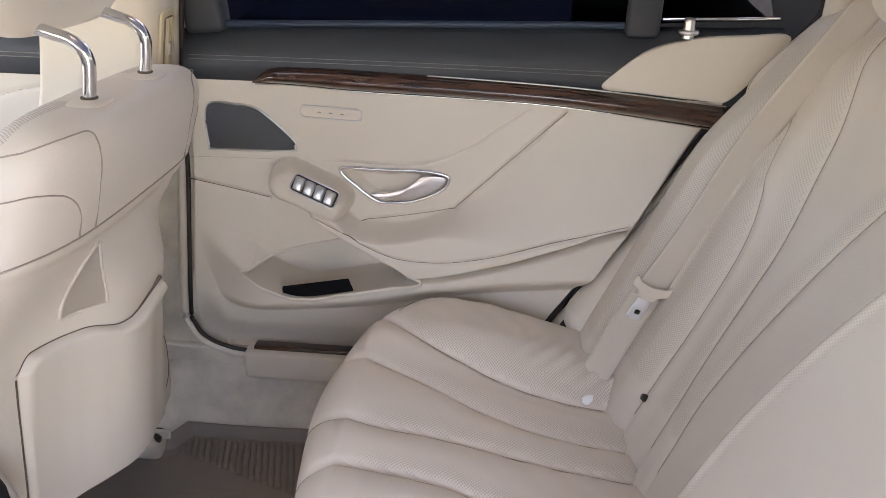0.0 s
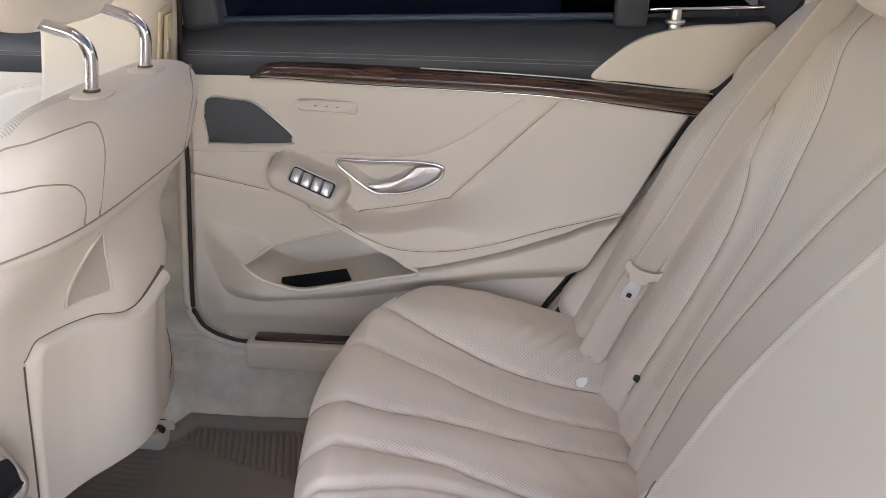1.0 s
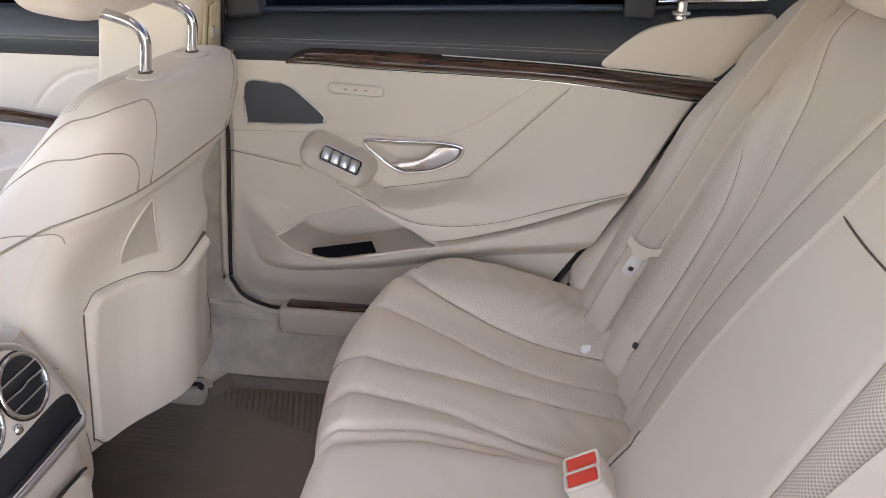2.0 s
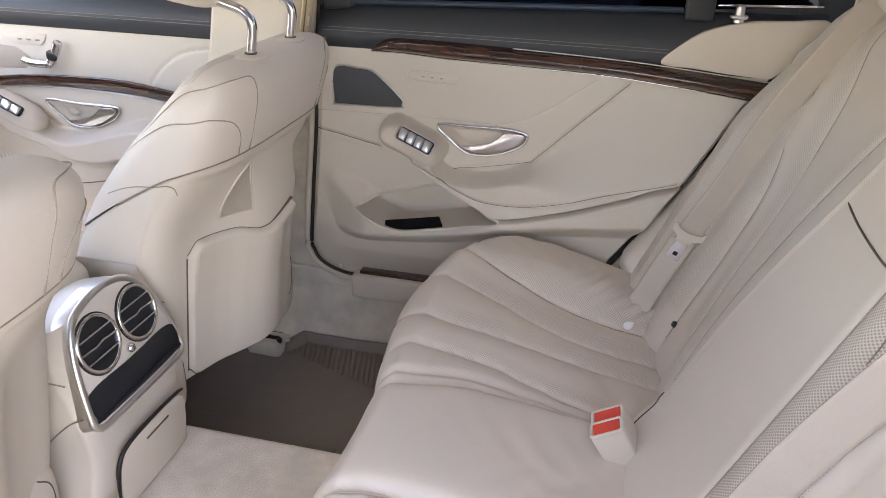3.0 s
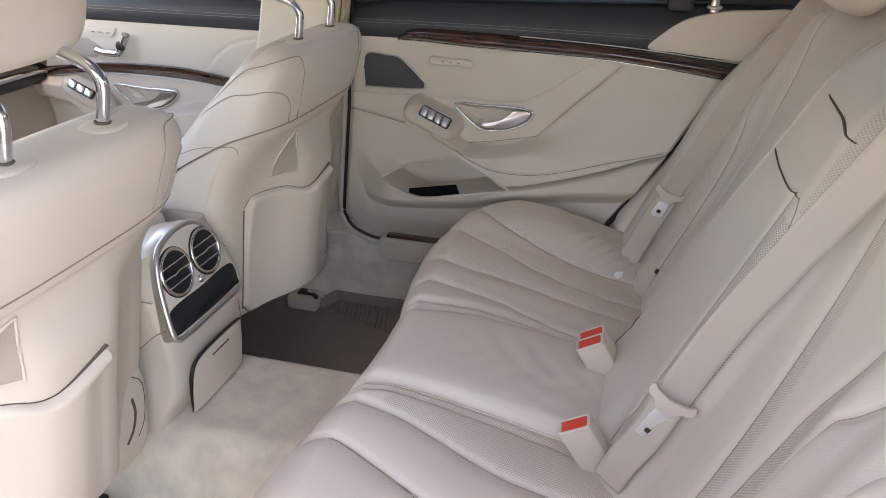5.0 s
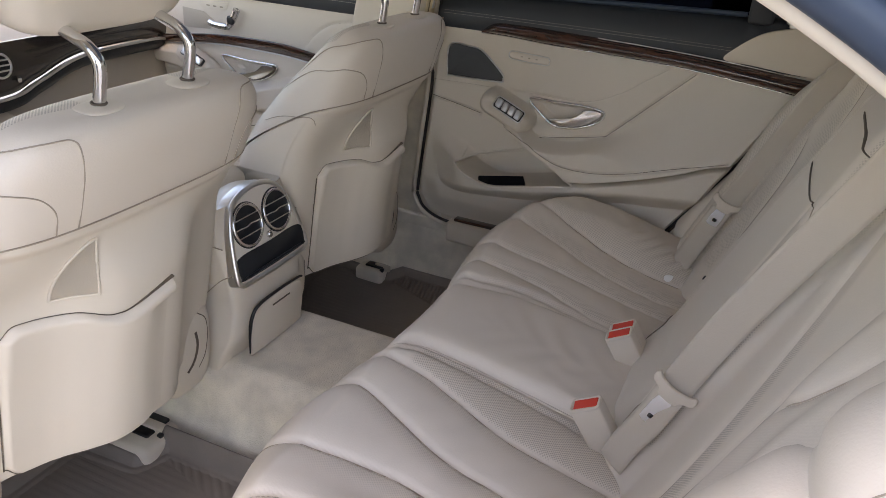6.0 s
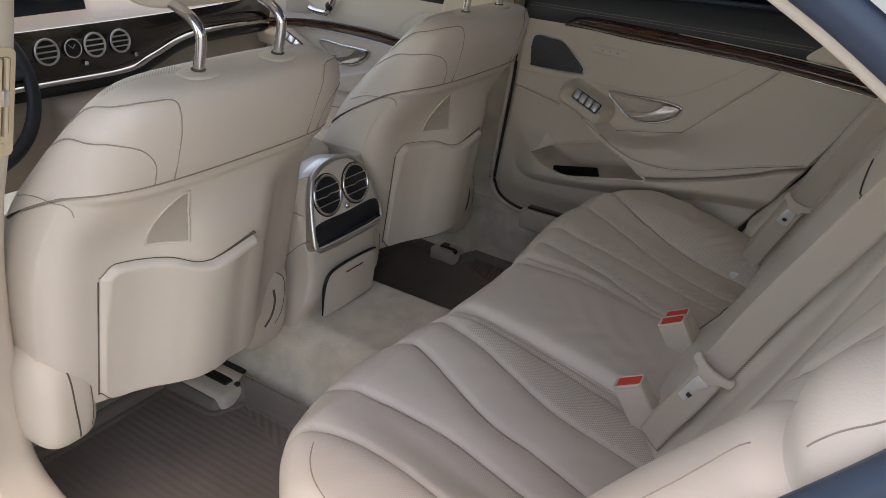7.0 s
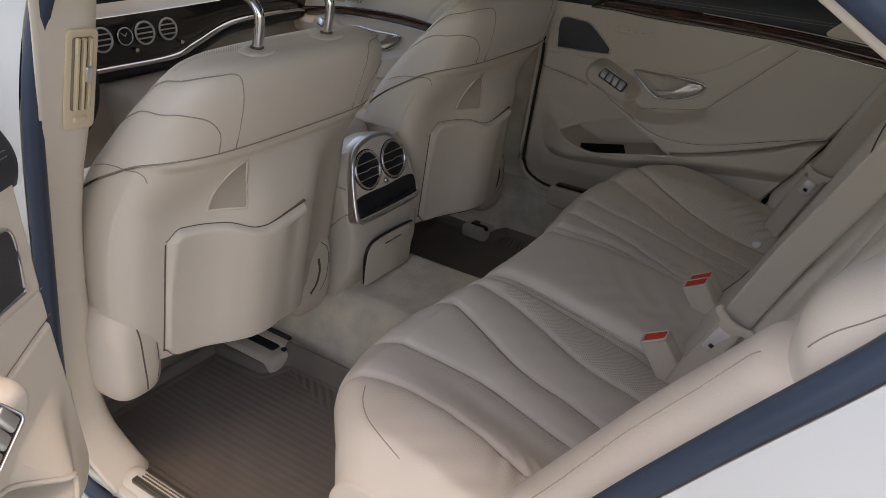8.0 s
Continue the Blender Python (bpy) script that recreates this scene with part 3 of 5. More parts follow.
def belts():
    n = Vector((-0.92, 0, 0.38))
    up = Vector((0.38, 0, 0.92))
    sy = Vector((0, 1, 0))
    # far belt, over the outer bolster
    wide = Vector((0.91, 0.10, -0.39))
    far = seat_belt(
        ([(0.265, 0.543, 0.500), (0.320, 0.543, 0.61), (0.387, 0.541, 0.764), (0.460, 0.535, 0.895), (0.52, 0.525, 1.0)], 0.048, wide),
        ([(0.268, 0.546, 0.508), (0.238, 0.546, 0.437), (0.209, 0.543, 0.366), (0.19, 0.54, 0.32)], 0.047, Vector((0.83, -0.38, -0.36))),
        "beige webbing seat belt hanging over the backrest bolster",
    )
    d = Vector((0.39, -0.02, 0.92)).normalized()
    w = (wide - d * d.dot(wide)).normalized()
    tongue(far, axes(Vector((0.270, 0.538, 0.515)), w, d, w.cross(d)))
    wide = Vector((0.90, -0.15, -0.42))
    mid = seat_belt(
        ([(0.278, -0.198, 0.490), (0.330, -0.205, 0.62), (0.386, -0.226, 0.745), (0.445, -0.262, 0.88), (0.49, -0.30, 1.0)], 0.048, wide),
        ([(0.280, -0.202, 0.497), (0.258, -0.204, 0.44), (0.234, -0.194, 0.385), (0.215, -0.186, 0.33)], 0.047, Vector((0.80, -0.48, -0.30))),
        "beige webbing seat belt lying across the backrest beside the armrest",
    )
    d = Vector((0.38, -0.08, 0.91)).normalized()
    w = (wide - d * d.dot(wide)).normalized()
    tongue(mid, axes(Vector((0.281, -0.206, 0.500)), w, d, w.cross(d)), 0.014)


def light_fleck():
    """A small white sheet standing in for a light fleck beside the cushion seam."""
    th = thing("light_fleck", "tiny white sheet for a bright fleck of light on the rear cushion", "paper scrap", at=(0.188, 0.497, cushion_top(0.188, 0.497)))
    u, v = np.meshgrid(np.linspace(-1, 1, 12), np.linspace(-1, 1, 7), indexing="ij")
    x = 0.188 + 0.0095 * u
    y = 0.497 + 0.003 * u + 0.0045 * v * (1 - 0.6 * u * u)
    z = cushion_top(x, y) + 0.0060 + 0.002 * u * u
    sheet("fleck_sheet", np.stack([x, y, z], -1), fleck_white, th, thick=0.0006)


def buckle(x, y, z, double):
    th = thing("belt_buckle", "cream belt buckle with %s red release button on the cushion" % ("a double" if double else "one"), "seat belt buckle", "belt buckles", at=(x, y, z - 0.07))
    hh = 0.11
    for k in range(2 if double else 1):
        yy = y + 0.029 * k
        place = pose(x + 0.026, yy, z - hh / 2 + 0.003, 8, -30, 0)
        body = block("housing", (0.050, 0.030, hh), 0.004, hard_trim, th, place=place)
        top = place @ pose(0, 0, hh / 2)
        rr = np.array(round_rect(0.046, 0.026, 0.005))
        tube("rim", np.array([tuple(top @ Vector((a, b, 0.0005))) for a, b in rr]), 0.0028, hard_trim, body, closed=True, sides=8)
        block("release_button", (0.040, 0.020, 0.004), 0.0012, red_plastic, body, "bright red release button", place=top @ pose(0, 0, 0.0002, 6, 0, 0))


# ---- doors ----
DOOR_Z = (0.217, 0.225, 0.246, 0.275, 0.305, 0.456, 0.607, 0.78, 0.95)
DOOR_L = (-0.44, -0.505, -0.548, -0.566, -0.571, -0.558, -0.544, -0.535, -0.525)
DOOR_RZ = (0.20, 0.28, 0.347, 0.42, 0.504, 0.538, 0.605, 0.72, 0.76, 0.883, 0.95)
DOOR_R = (0.06, 0.100, 0.138, 0.188, 0.232, 0.252, 0.291, 0.362, 0.392, 0.478, 0.50)
ARM_X = (-0.40, -0.354, -0.255, -0.163, -0.107, 0.02, 0.147, 0.227, 0.45)
ARM_LO = (0.590, 0.573, 0.505, 0.455, 0.432, 0.463, 0.506, 0.540, 0.60)
TOP_X = (-0.41, -0.345, -0.27, -0.246, -0.222, -0.17, -0.118, -0.067, -0.037, 0.05, 0.15, 0.25, 0.45)
TOP_Z = (0.60, 0.602, 0.562, 0.536, 0.524, 0.522, 0.531, 0.549, 0.562, 0.602, 0.655, 0.70, 0.74)
LIP_X = (-0.56, -0.437, -0.421, -0.386, -0.333, -0.258, -0.174, -0.107, 0.02)
LIP_Z = (0.47, 0.427, 0.418, 0.397, 0.385, 0.398, 0.417, 0.432, 0.463)
BASE_X = (-0.58, -0.432, -0.265, -0.178, -0.092, 0.02, 0.147, 0.30)
BASE_Z = (0.308, 0.312, 0.330, 0.345, 0.365, 0.385, 0.40, 0.42)
ARM_SEAM = [(-0.388, 0.587), (-0.374, 0.577), (-0.344, 0.574), (-0.304, 0.551), (-0.255, 0.525), (-0.204, 0.497), (-0.153, 0.478), (-0.092, 0.474), (-0.031, 0.480), (0.048, 0.499), (0.145, 0.528), (0.25, 0.561)]
POCKET = [(-0.441, 0.425), (-0.434, 0.433), (-0.377, 0.452), (-0.33, 0.466), (-0.284, 0.478), (-0.235, 0.485), (-0.17, 0.455), (-0.107, 0.432), (-0.174, 0.417), (-0.258, 0.398), (-0.333, 0.385), (-0.386, 0.397), (-0.424, 0.414)]
BEZEL = [(-0.262, 0.623), (-0.19, 0.625), (-0.113, 0.626), (-0.072, 0.620), (-0.066, 0.610), (-0.080, 0.590), (-0.122, 0.570), (-0.160, 0.563), (-0.195, 0.565), (-0.232, 0.590)]
SPEAKER = [(-0.497, 0.729), (-0.44, 0.732), (-0.412, 0.728), (-0.388, 0.712), (-0.345, 0.673), (-0.343, 0.660), (-0.354, 0.652), (-0.486, 0.649), (-0.50, 0.656)]


def door_y(x, z):
    """Inner face of the far rear door panel."""
    base = 0.752 + 0.035 * step(0.36, 0.20, z)
    lo, hi, lip, foot = (along(x, *q) for q in ((ARM_X, ARM_LO), (TOP_X, TOP_Z), (LIP_X, LIP_Z), (BASE_X, BASE_Z)))
    # armrest: a sharp underside and a rounded top that melts into the panel towards the seat
    soft = 0.018 + 0.162 * step(-0.10, 0.16, x)
    arm = 0.066 * step(-0.002, 0.010, z - lo) * (1 - step(-soft, 0.25 * soft, z - hi)) * step(-0.40, -0.36, x)
    arm = np.where(x < -0.26, arm * step(-0.34, -0.30, x), arm)
    # switch pod: a round-ended bolster on the armrest's front end
    pod = np.array([(-0.352, 0.6055), (-0.272, 0.571)])
    u = line_dist(x, z, pod) / 0.034
    arm = np.maximum(arm, 0.074 * np.clip(1 - u**4, 0, 1) ** 0.5)
    # lower panel: full at the pocket's lip, drawn in towards its foot
    low = 0.066 * step(-0.004, 0.058, z - foot) * (1 - step(0.0, 0.05, z - lip) * (x < -0.10)) * step(-0.54, -0.40, x)
    low = low * np.where(x > -0.107, step(0.012, -0.002, z - lo), 1.0)
    low = np.maximum(low, 0.014 * step(0.235, 0.30, z) * (1 - step(0.31, 0.46, z)) * step(-0.56, -0.5, x))
    low = np.where((x < -0.10) & (z > lip + 0.05), 0.0, low)
    d = 0.012 + np.maximum(arm, low)
    d = d - 0.012 * np.exp(-(((z - lo - 0.004) / 0.0045) ** 2)) * step(-0.12, -0.09, x)
    bz = inside(x, z, curve(BEZEL, 60, closed=True))
    d = d - 0.020 * step(-0.001, 0.016, bz)
    for pts, w, k in (
        ([(-0.54, 0.631), (-0.37, 0.634), (-0.265, 0.635), (-0.12, 0.637), (-0.032, 0.673), (0.016, 0.708), (0.069, 0.745)], 0.003, 0.0016),
        ([(-0.225, 0.524), (-0.161, 0.534), (-0.062, 0.555), (-0.043, 0.568), (0.045, 0.655), (0.134, 0.743)], 0.004, 0.0050),
        ([(-0.55, 0.588), (-0.478, 0.575), (-0.399, 0.559)], 0.004, 0.0045),
        (ARM_SEAM[2:], 0.0035, 0.0045),
    ):
        d = d - k * np.exp(-((line_dist(x, z, curve(pts, 30)) / w) ** 2))
    return base - d


def rear_door():
    th = thing("rear_car_door", "cream leather car door panel with walnut strip and chrome pull handle", "car door", "rear car doors", at=(-0.60, 0.80, 0.0))
    u, z = np.meshgrid(np.linspace(0, 1, 460), np.linspace(0.217, 0.79, 280), indexing="ij")
    x = along(z, DOOR_Z, DOOR_L) * (1 - u) + along(z, DOOR_RZ, DOOR_R) * u
    y = door_y(x, z)
    rim = np.minimum(np.minimum(u * 1.0, 1 - u) * 1.0, (z - 0.217))
    y = y + 0.02 * (1 - step(0, 0.012, rim))
    c = curve(POCKET, 140, closed=True)
    panel = sheet("door_panel", np.stack([x, y, z], -1), trim, th, flip=True, keep=inside(x, z, c) < 0.0015)
    # open pocket: rounded lip, walls and back
    yc = door_y(c[:, 0], c[:, 1])
    mid = c.mean(0)
    rows = []
    for k, f in ((0, 1.0), (0.25, 0.985), (0.6, 0.97), (0.92, 0.955), (1.0, 0.92), (1.0, 0.6), (1.0, 0.25), (1.0, 0.02)):
        q = mid + (c - mid) * f
        rows.append(np.stack([q[:, 0], yc * (1 - k) + 0.800 * k, q[:, 1]], -1))
    bowl = sheet("door_pocket", np.stack(rows, 0), trim, th, "open cream storage pocket", wrap=True)
    tube("lip", np.stack([c[:, 0], yc - 0.0005, c[:, 1]], -1), 0.0036, trim, bowl, closed=True)

    def on(pts, lift=0.001, n=60, closed=False):
        c = curve(pts, n, closed)
        return np.stack([c[:, 0], door_y(c[:, 0], c[:, 1]) - lift, c[:, 1]], -1)

    for pts in (
        [(-0.225, 0.524), (-0.161, 0.534), (-0.062, 0.555), (-0.043, 0.568), (0.045, 0.655), (0.134, 0.743)],
        [(-0.55, 0.588), (-0.478, 0.575), (-0.399, 0.559)],
        ARM_SEAM[2:],
    ):
        tube("seam", on(pts, -0.0004), 0.0011, dark_seam, panel, sides=5)
    for pts in ([(-0.54, 0.631), (-0.46, 0.633), (-0.37, 0.634)], [(-0.265, 0.635), (-0.12, 0.637), (-0.032, 0.673), (0.016, 0.708), (0.069, 0.745)]):
        tube("seam", on(pts, -0.0002), 0.0005, seam_mat, panel, sides=5)
    # black upper pad
    u, v = np.meshgrid(np.linspace(0, 1, 160), np.linspace(0, 1, 30), indexing="ij")
    x = -0.535 + u * 1.015
    z0 = np.interp(x, [-0.53, 0.18, 0.40, 0.48], [0.768, 0.772, 0.765, 0.80])
    z1 = np.interp(x, [-0.53, -0.46, 0.22, 0.48], [0.860, 0.862, 0.884, 0.890])
    z = z0 + (z1 - z0) * v
    y = 0.742 + 0.03 * v**2 - 0.012 * np.sin(np.pi * v) + 0.02 * step(0.93, 1, v)
    cap = sheet("upper_pad", np.stack([x, y, z], -1), black_trim, th, "black stitched upper door pad", flip=True, thick=0.03)
    for off in (0.0, -0.0065):
        xs = np.linspace(-0.52, 0.20, 80)
        zz = 0.8155 + off + 0.002 * np.sin((xs + 0.52) * 4)
        v = (zz - np.interp(xs, [-0.53, 0.18, 0.4], [0.768, 0.772, 0.765])) / (np.interp(xs, [-0.53, -0.46, 0.22], [0.860, 0.862, 0.884]) - np.interp(xs, [-0.53, 0.18, 0.4], [0.768, 0.772, 0.765]))
        yy = 0.742 + 0.03 * v**2 - 0.012 * np.sin(np.pi * v)
        stitches("stitching", np.stack([xs, yy - 0.0005, zz], -1), 0.0042, 0.0016, 0.00045, pale_thread, cap, (0, 1, 0))
    # walnut strip with its bright edge
    xs = np.linspace(-0.411, 0.392, 120)
    top = along(xs, (-0.411, -0.395, -0.372, -0.323, -0.188, 0.124, 0.392), (0.773, 0.788, 0.799, 0.802, 0.800, 0.789, 0.768))
    bot = along(xs, (-0.411, -0.342, -0.224, -0.048, 0.127, 0.36, 0.392), (0.772, 0.772, 0.766, 0.762, 0.755, 0.731, 0.727))
    w = np.linspace(0, 1, 14)
    zz = bot[:, None] + (top - bot)[:, None] * w
    yy = 0.735 - 0.022 * np.sin(np.pi * np.clip(w * 1.05, 0, 1))[None] ** 0.7 * step(-0.415, -0.36, xs)[:, None] + 0.0 * zz
    strip = sheet("wood_strip", np.stack([np.broadcast_to(xs[:, None], zz.shape), yy, zz], -1), wood, th, "glossy burr walnut strip", flip=True, thick=0.012)
    tube("bright_edge", np.stack([xs, 0 * xs + 0.7335, bot - 0.001], -1), 0.0016, chrome, strip, "thin chrome line under the wood", sides=6)
    tube("upper_edge", np.stack([xs[45:], 0 * xs[45:] + 0.729, top[45:] + 0.0005], -1), 0.0012, satin, strip, sides=6)
    # cream corner piece
    out = curve([(0.186, 0.789), (0.215, 0.824), (0.265, 0.857), (0.335, 0.876), (0.41, 0.882), (0.476, 0.884), (0.450, 0.838), (0.410, 0.790), (0.388, 0.773), (0.36, 0.7745), (0.32, 0.777), (0.25, 0.783)], 72, closed=True)
    slab("corner_piece", [(q[0], q[1]) for q in out], 0.016, trim, th, "cream leather corner piece", 0.004, axes((0, 0.750, 0), (1, 0, 0), (0, 0, 1), (0, -1, 0)))
    # loudspeaker
    out = curve(SPEAKER, 72, closed=True)
    place = axes((0, 0.741, 0), (1, 0, 0), (0, 0, 1), (0, -1, 0))
    spk = slab("loudspeaker_grille", [(q[0], q[1]) for q in out], 0.004, speaker_metal, th, "dark metal loudspeaker grille", 0.001, place)
    tube("bezel", np.stack([out[:, 0], 0 * out[:, 0] + 0.7375, out[:, 1]], -1), 0.0022, satin, spk, "satin silver bezel", closed=True, sides=6)
    # memory button strip
    c, s2 = math.cos(0.045), math.sin(0.045)
    place = axes((-0.276, 0.738, 0.7245), (c, 0, -s2), (s2, 0, c), (0, -1, 0))
    plate = slab("button_plate", round_rect(0.108, 0.0185, 0.0085), 0.003, hard_trim, th, "narrow cream memory button strip", 0.001, place)
    rr = np.array(round_rect(0.110, 0.0205, 0.0095))
    tube("frame", np.array([tuple(place @ Vector((a, b, 0.003))) for a, b in rr]), 0.0012, satin, plate, closed=True, sides=6)
    for dx in (-0.02, 0.0, 0.02):
        slab("mark", round_rect(0.006, 0.002, 0.0008, 2), 0.0035, seam_mat, plate, "", 0, place @ pose(dx, 0, 0))
    # pull handle
    c = curve(BEZEL, 90, closed=True)
    tube("handle_bezel", np.stack([c[:, 0], 0 * c[:, 0] + 0.7385, c[:, 1]], -1), 0.0032, chrome, th, "chrome rim round the pull handle", closed=True)
    out = curve([(-0.252, 0.617), (-0.113, 0.619), (-0.078, 0.612), (-0.09, 0.592), (-0.125, 0.575), (-0.19, 0.571), (-0.228, 0.592)], 60, closed=True)
    slab("handle_cup", [(q[0], q[1]) for q in out], 0.003, cup_wood, th, "shaded brown handle recess", 0.001, axes((0, 0.7635, 0), (1, 0, 0), (0, 0, 1), (0, -1, 0)))
    lever = curve([(-0.208, 0.578), (-0.168, 0.569), (-0.126, 0.574), (-0.088, 0.595), (-0.073, 0.612), (-0.082, 0.619), (-0.114, 0.617), (-0.126, 0.607), (-0.145, 0.593), (-0.175, 0.584)], 70, closed=True)
    slab("handle_lever", [(q[0], q[1]) for q in lever], 0.014, chrome, th, "polished silver pull lever", 0.005, axes((0, 0.746, 0), (1, 0, 0), (0, 0, 1), (0.10, -1, 0)), segs=4)
    # switch pod
    place = axes((-0.291, float(door_y(np.array(-0.293), np.array(0.598))) - 0.002, 0.603), (0.915, 0.0, -0.404), (0.30, 0.62, 0.73), (-0.23, -0.78, 0.58))
    pod = slab("switch_plate", round_rect(0.080, 0.030, 0.006), 0.006, black_plastic, th, "window switch panel with silver keys", 0.002, place)
    rr = np.array(round_rect(0.083, 0.033, 0.007))
    tube("switch_frame", np.array([tuple(place @ Vector((a, b, 0.005))) for a, b in rr]), 0.0016, satin, pod, closed=True, sides=6)
    for k, dx in enumerate((-0.028, -0.009, 0.010, 0.029)):
        block("switch_key", (0.0165, 0.025, 0.010), 0.0035, key_metal, pod, "satin grey switch key", place=place @ pose(dx, 0, 0.006, 12, 0, 0))
    # Brown line draws the shade along the pocket's upper edge as colour
    c = curve([(-0.424, 0.412), (-0.441, 0.425), (-0.434, 0.433), (-0.377, 0.452), (-0.33, 0.466), (-0.284, 0.478), (-0.24, 0.486)], 50)
    tube("pocket_rim_shade", np.stack([c[:, 0], door_y(c[:, 0], c[:, 1] + 0.002) - 0.0006, c[:, 1] + 0.001], -1), 0.0012, seam_mat, bowl, "thin brown line for the shade along the pocket rim", sides=5)
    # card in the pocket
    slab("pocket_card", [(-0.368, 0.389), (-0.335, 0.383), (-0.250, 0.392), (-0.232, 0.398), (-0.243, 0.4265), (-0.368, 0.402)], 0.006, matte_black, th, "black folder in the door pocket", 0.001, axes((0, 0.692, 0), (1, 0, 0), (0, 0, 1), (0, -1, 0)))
    # window: seal, glass, divider, quarter pane and lock pin
    tube("window_seal", np.array([(-0.465, 0.762, 0.866), (-0.1, 0.763, 0.878), (0.215, 0.764, 0.888)]), 0.006, rubber, th, "black window seal", sides=8)
    win = slab("window_glass", [(-0.47, 0.86), (0.225, 0.885), (0.235, 1.14), (-0.30, 1.14), (-0.44, 1.05)], 0.004, tinted_glass, th, "dark tinted window glass", 0, axes((0, 0.79, 0), (1, 0, 0), (0, 0.0, 1), (0, -1, 0)))
    win.visible_shadow = False
    block("divider", (0.055, 0.03, 0.30), 0.008, black_trim, th, "black divider bar of the window", place=pose(0.245, 0.765, 1.02))
    qw = slab("quarter_glass", [(0.275, 0.89), (0.46, 0.905), (0.42, 1.02), (0.34, 1.10), (0.275, 1.12)], 0.004, tinted_glass, th, "small fixed quarter pane", 0, axes((0, 0.79, 0), (1, 0, 0), (0, 0.0, 1), (0, -1, 0)))
    qw.visible_shadow = False
    tube("quarter_rim", np.array([(0.278, 0.772, 0.899), (0.38, 0.772, 0.903), (0.465, 0.772, 0.907)]), 0.0035, chrome, qw, "bright rim of the quarter pane", sides=8)
    block("front_frame", (0.07, 0.05, 0.30), 0.012, black_trim, th, "black window frame", place=pose(-0.505, 0.765, 1.0, 0, -6, 0))
    pin = curve([(0.316, 0.745, 0.873), (0.316, 0.745, 0.885), (0.316, 0.745, 0.906)], 10)
    tube("lock_pin", pin, np.linspace(0.010, 0.0085, len(pin)), satin, th, "silver lock pin in a round collar", sides=16)
    w = np.linspace(0, 2 * np.pi, 28, endpoint=False)
    tube("pin_collar", np.stack([0.316 + 0.013 * np.cos(w), 0.745 + 0.013 * np.sin(w), 0 * w + 0.884], -1), 0.004, satin, th, closed=True, sides=8)
    # outer skin and the closed lower edge
    block("lower_edge", (0.72, 0.10, 0.06), 0.004, trim, th, "cream lower door edge", place=pose(-0.22, 0.849, 0.203))
    block("outer_skin", (1.04, 0.05, 0.66), 0.02, white_paint, th, "white painted outer skin", place=pose(-0.03, 0.885, 0.54))
    return th


key_metal = material("key_metal", (0.55, 0.54, 0.52), 0.32, metal=0.8, blotch=0.05)
speaker_metal = material("speaker_mesh", (0.07, 0.073, 0.079), 0.45, metal=0.4, grain=0.5, grain_scale=900)
cup_wood = material("handle_recess", (0.40, 0.28, 0.19), 0.4, metal=0.2, blotch=0.15, blotch_scale=20)


# ---- front seats ----
SZ = (0.22, 0.25, 0.35, 0.50, 0.60, 0.69, 0.75, 0.79, 0.82, 0.835)
S_REAR = (-0.540, -0.536, -0.526, -0.509, -0.492, -0.466, -0.450, -0.440, -0.441, -0.452)
S_FRONT = (-0.80, -0.80, -0.80, -0.78, -0.73, -0.66, -0.60, -0.565, -0.545, -0.53)
S_HALF = (0.245, 0.262, 0.275, 0.277, 0.264, 0.245, 0.236, 0.224, 0.202, 0.175)
S_ROUND = 3.5


def seat_hump(y, z):
    a = np.abs(y)
    drop = along(np.minimum(a, 0.299), (0.0, 0.04, 0.07, 0.10, 0.13, 0.16, 0.20, 0.25, 0.30), (0.0, 0.001, 0.009, 0.028, 0.050, 0.063, 0.067, 0.056, 0.04))
    return (0.040 - drop) * step(0.67, 0.56, z)


def seat_back_x(y, z, lift=0.0):
    xr, xf, w = along(z, SZ, S_REAR), along(z, SZ, S_FRONT), along(z, SZ, S_HALF)
    n = S_ROUND
    a = (xr - xf) / 2
    return (xr + xf) / 2 + a * np.maximum(0, 1 - np.minimum(1, np.abs(y) / w) ** n) ** (1 / n) + seat_hump(y, z) - 0.012 * step(0.68, 0.66, z) + lift


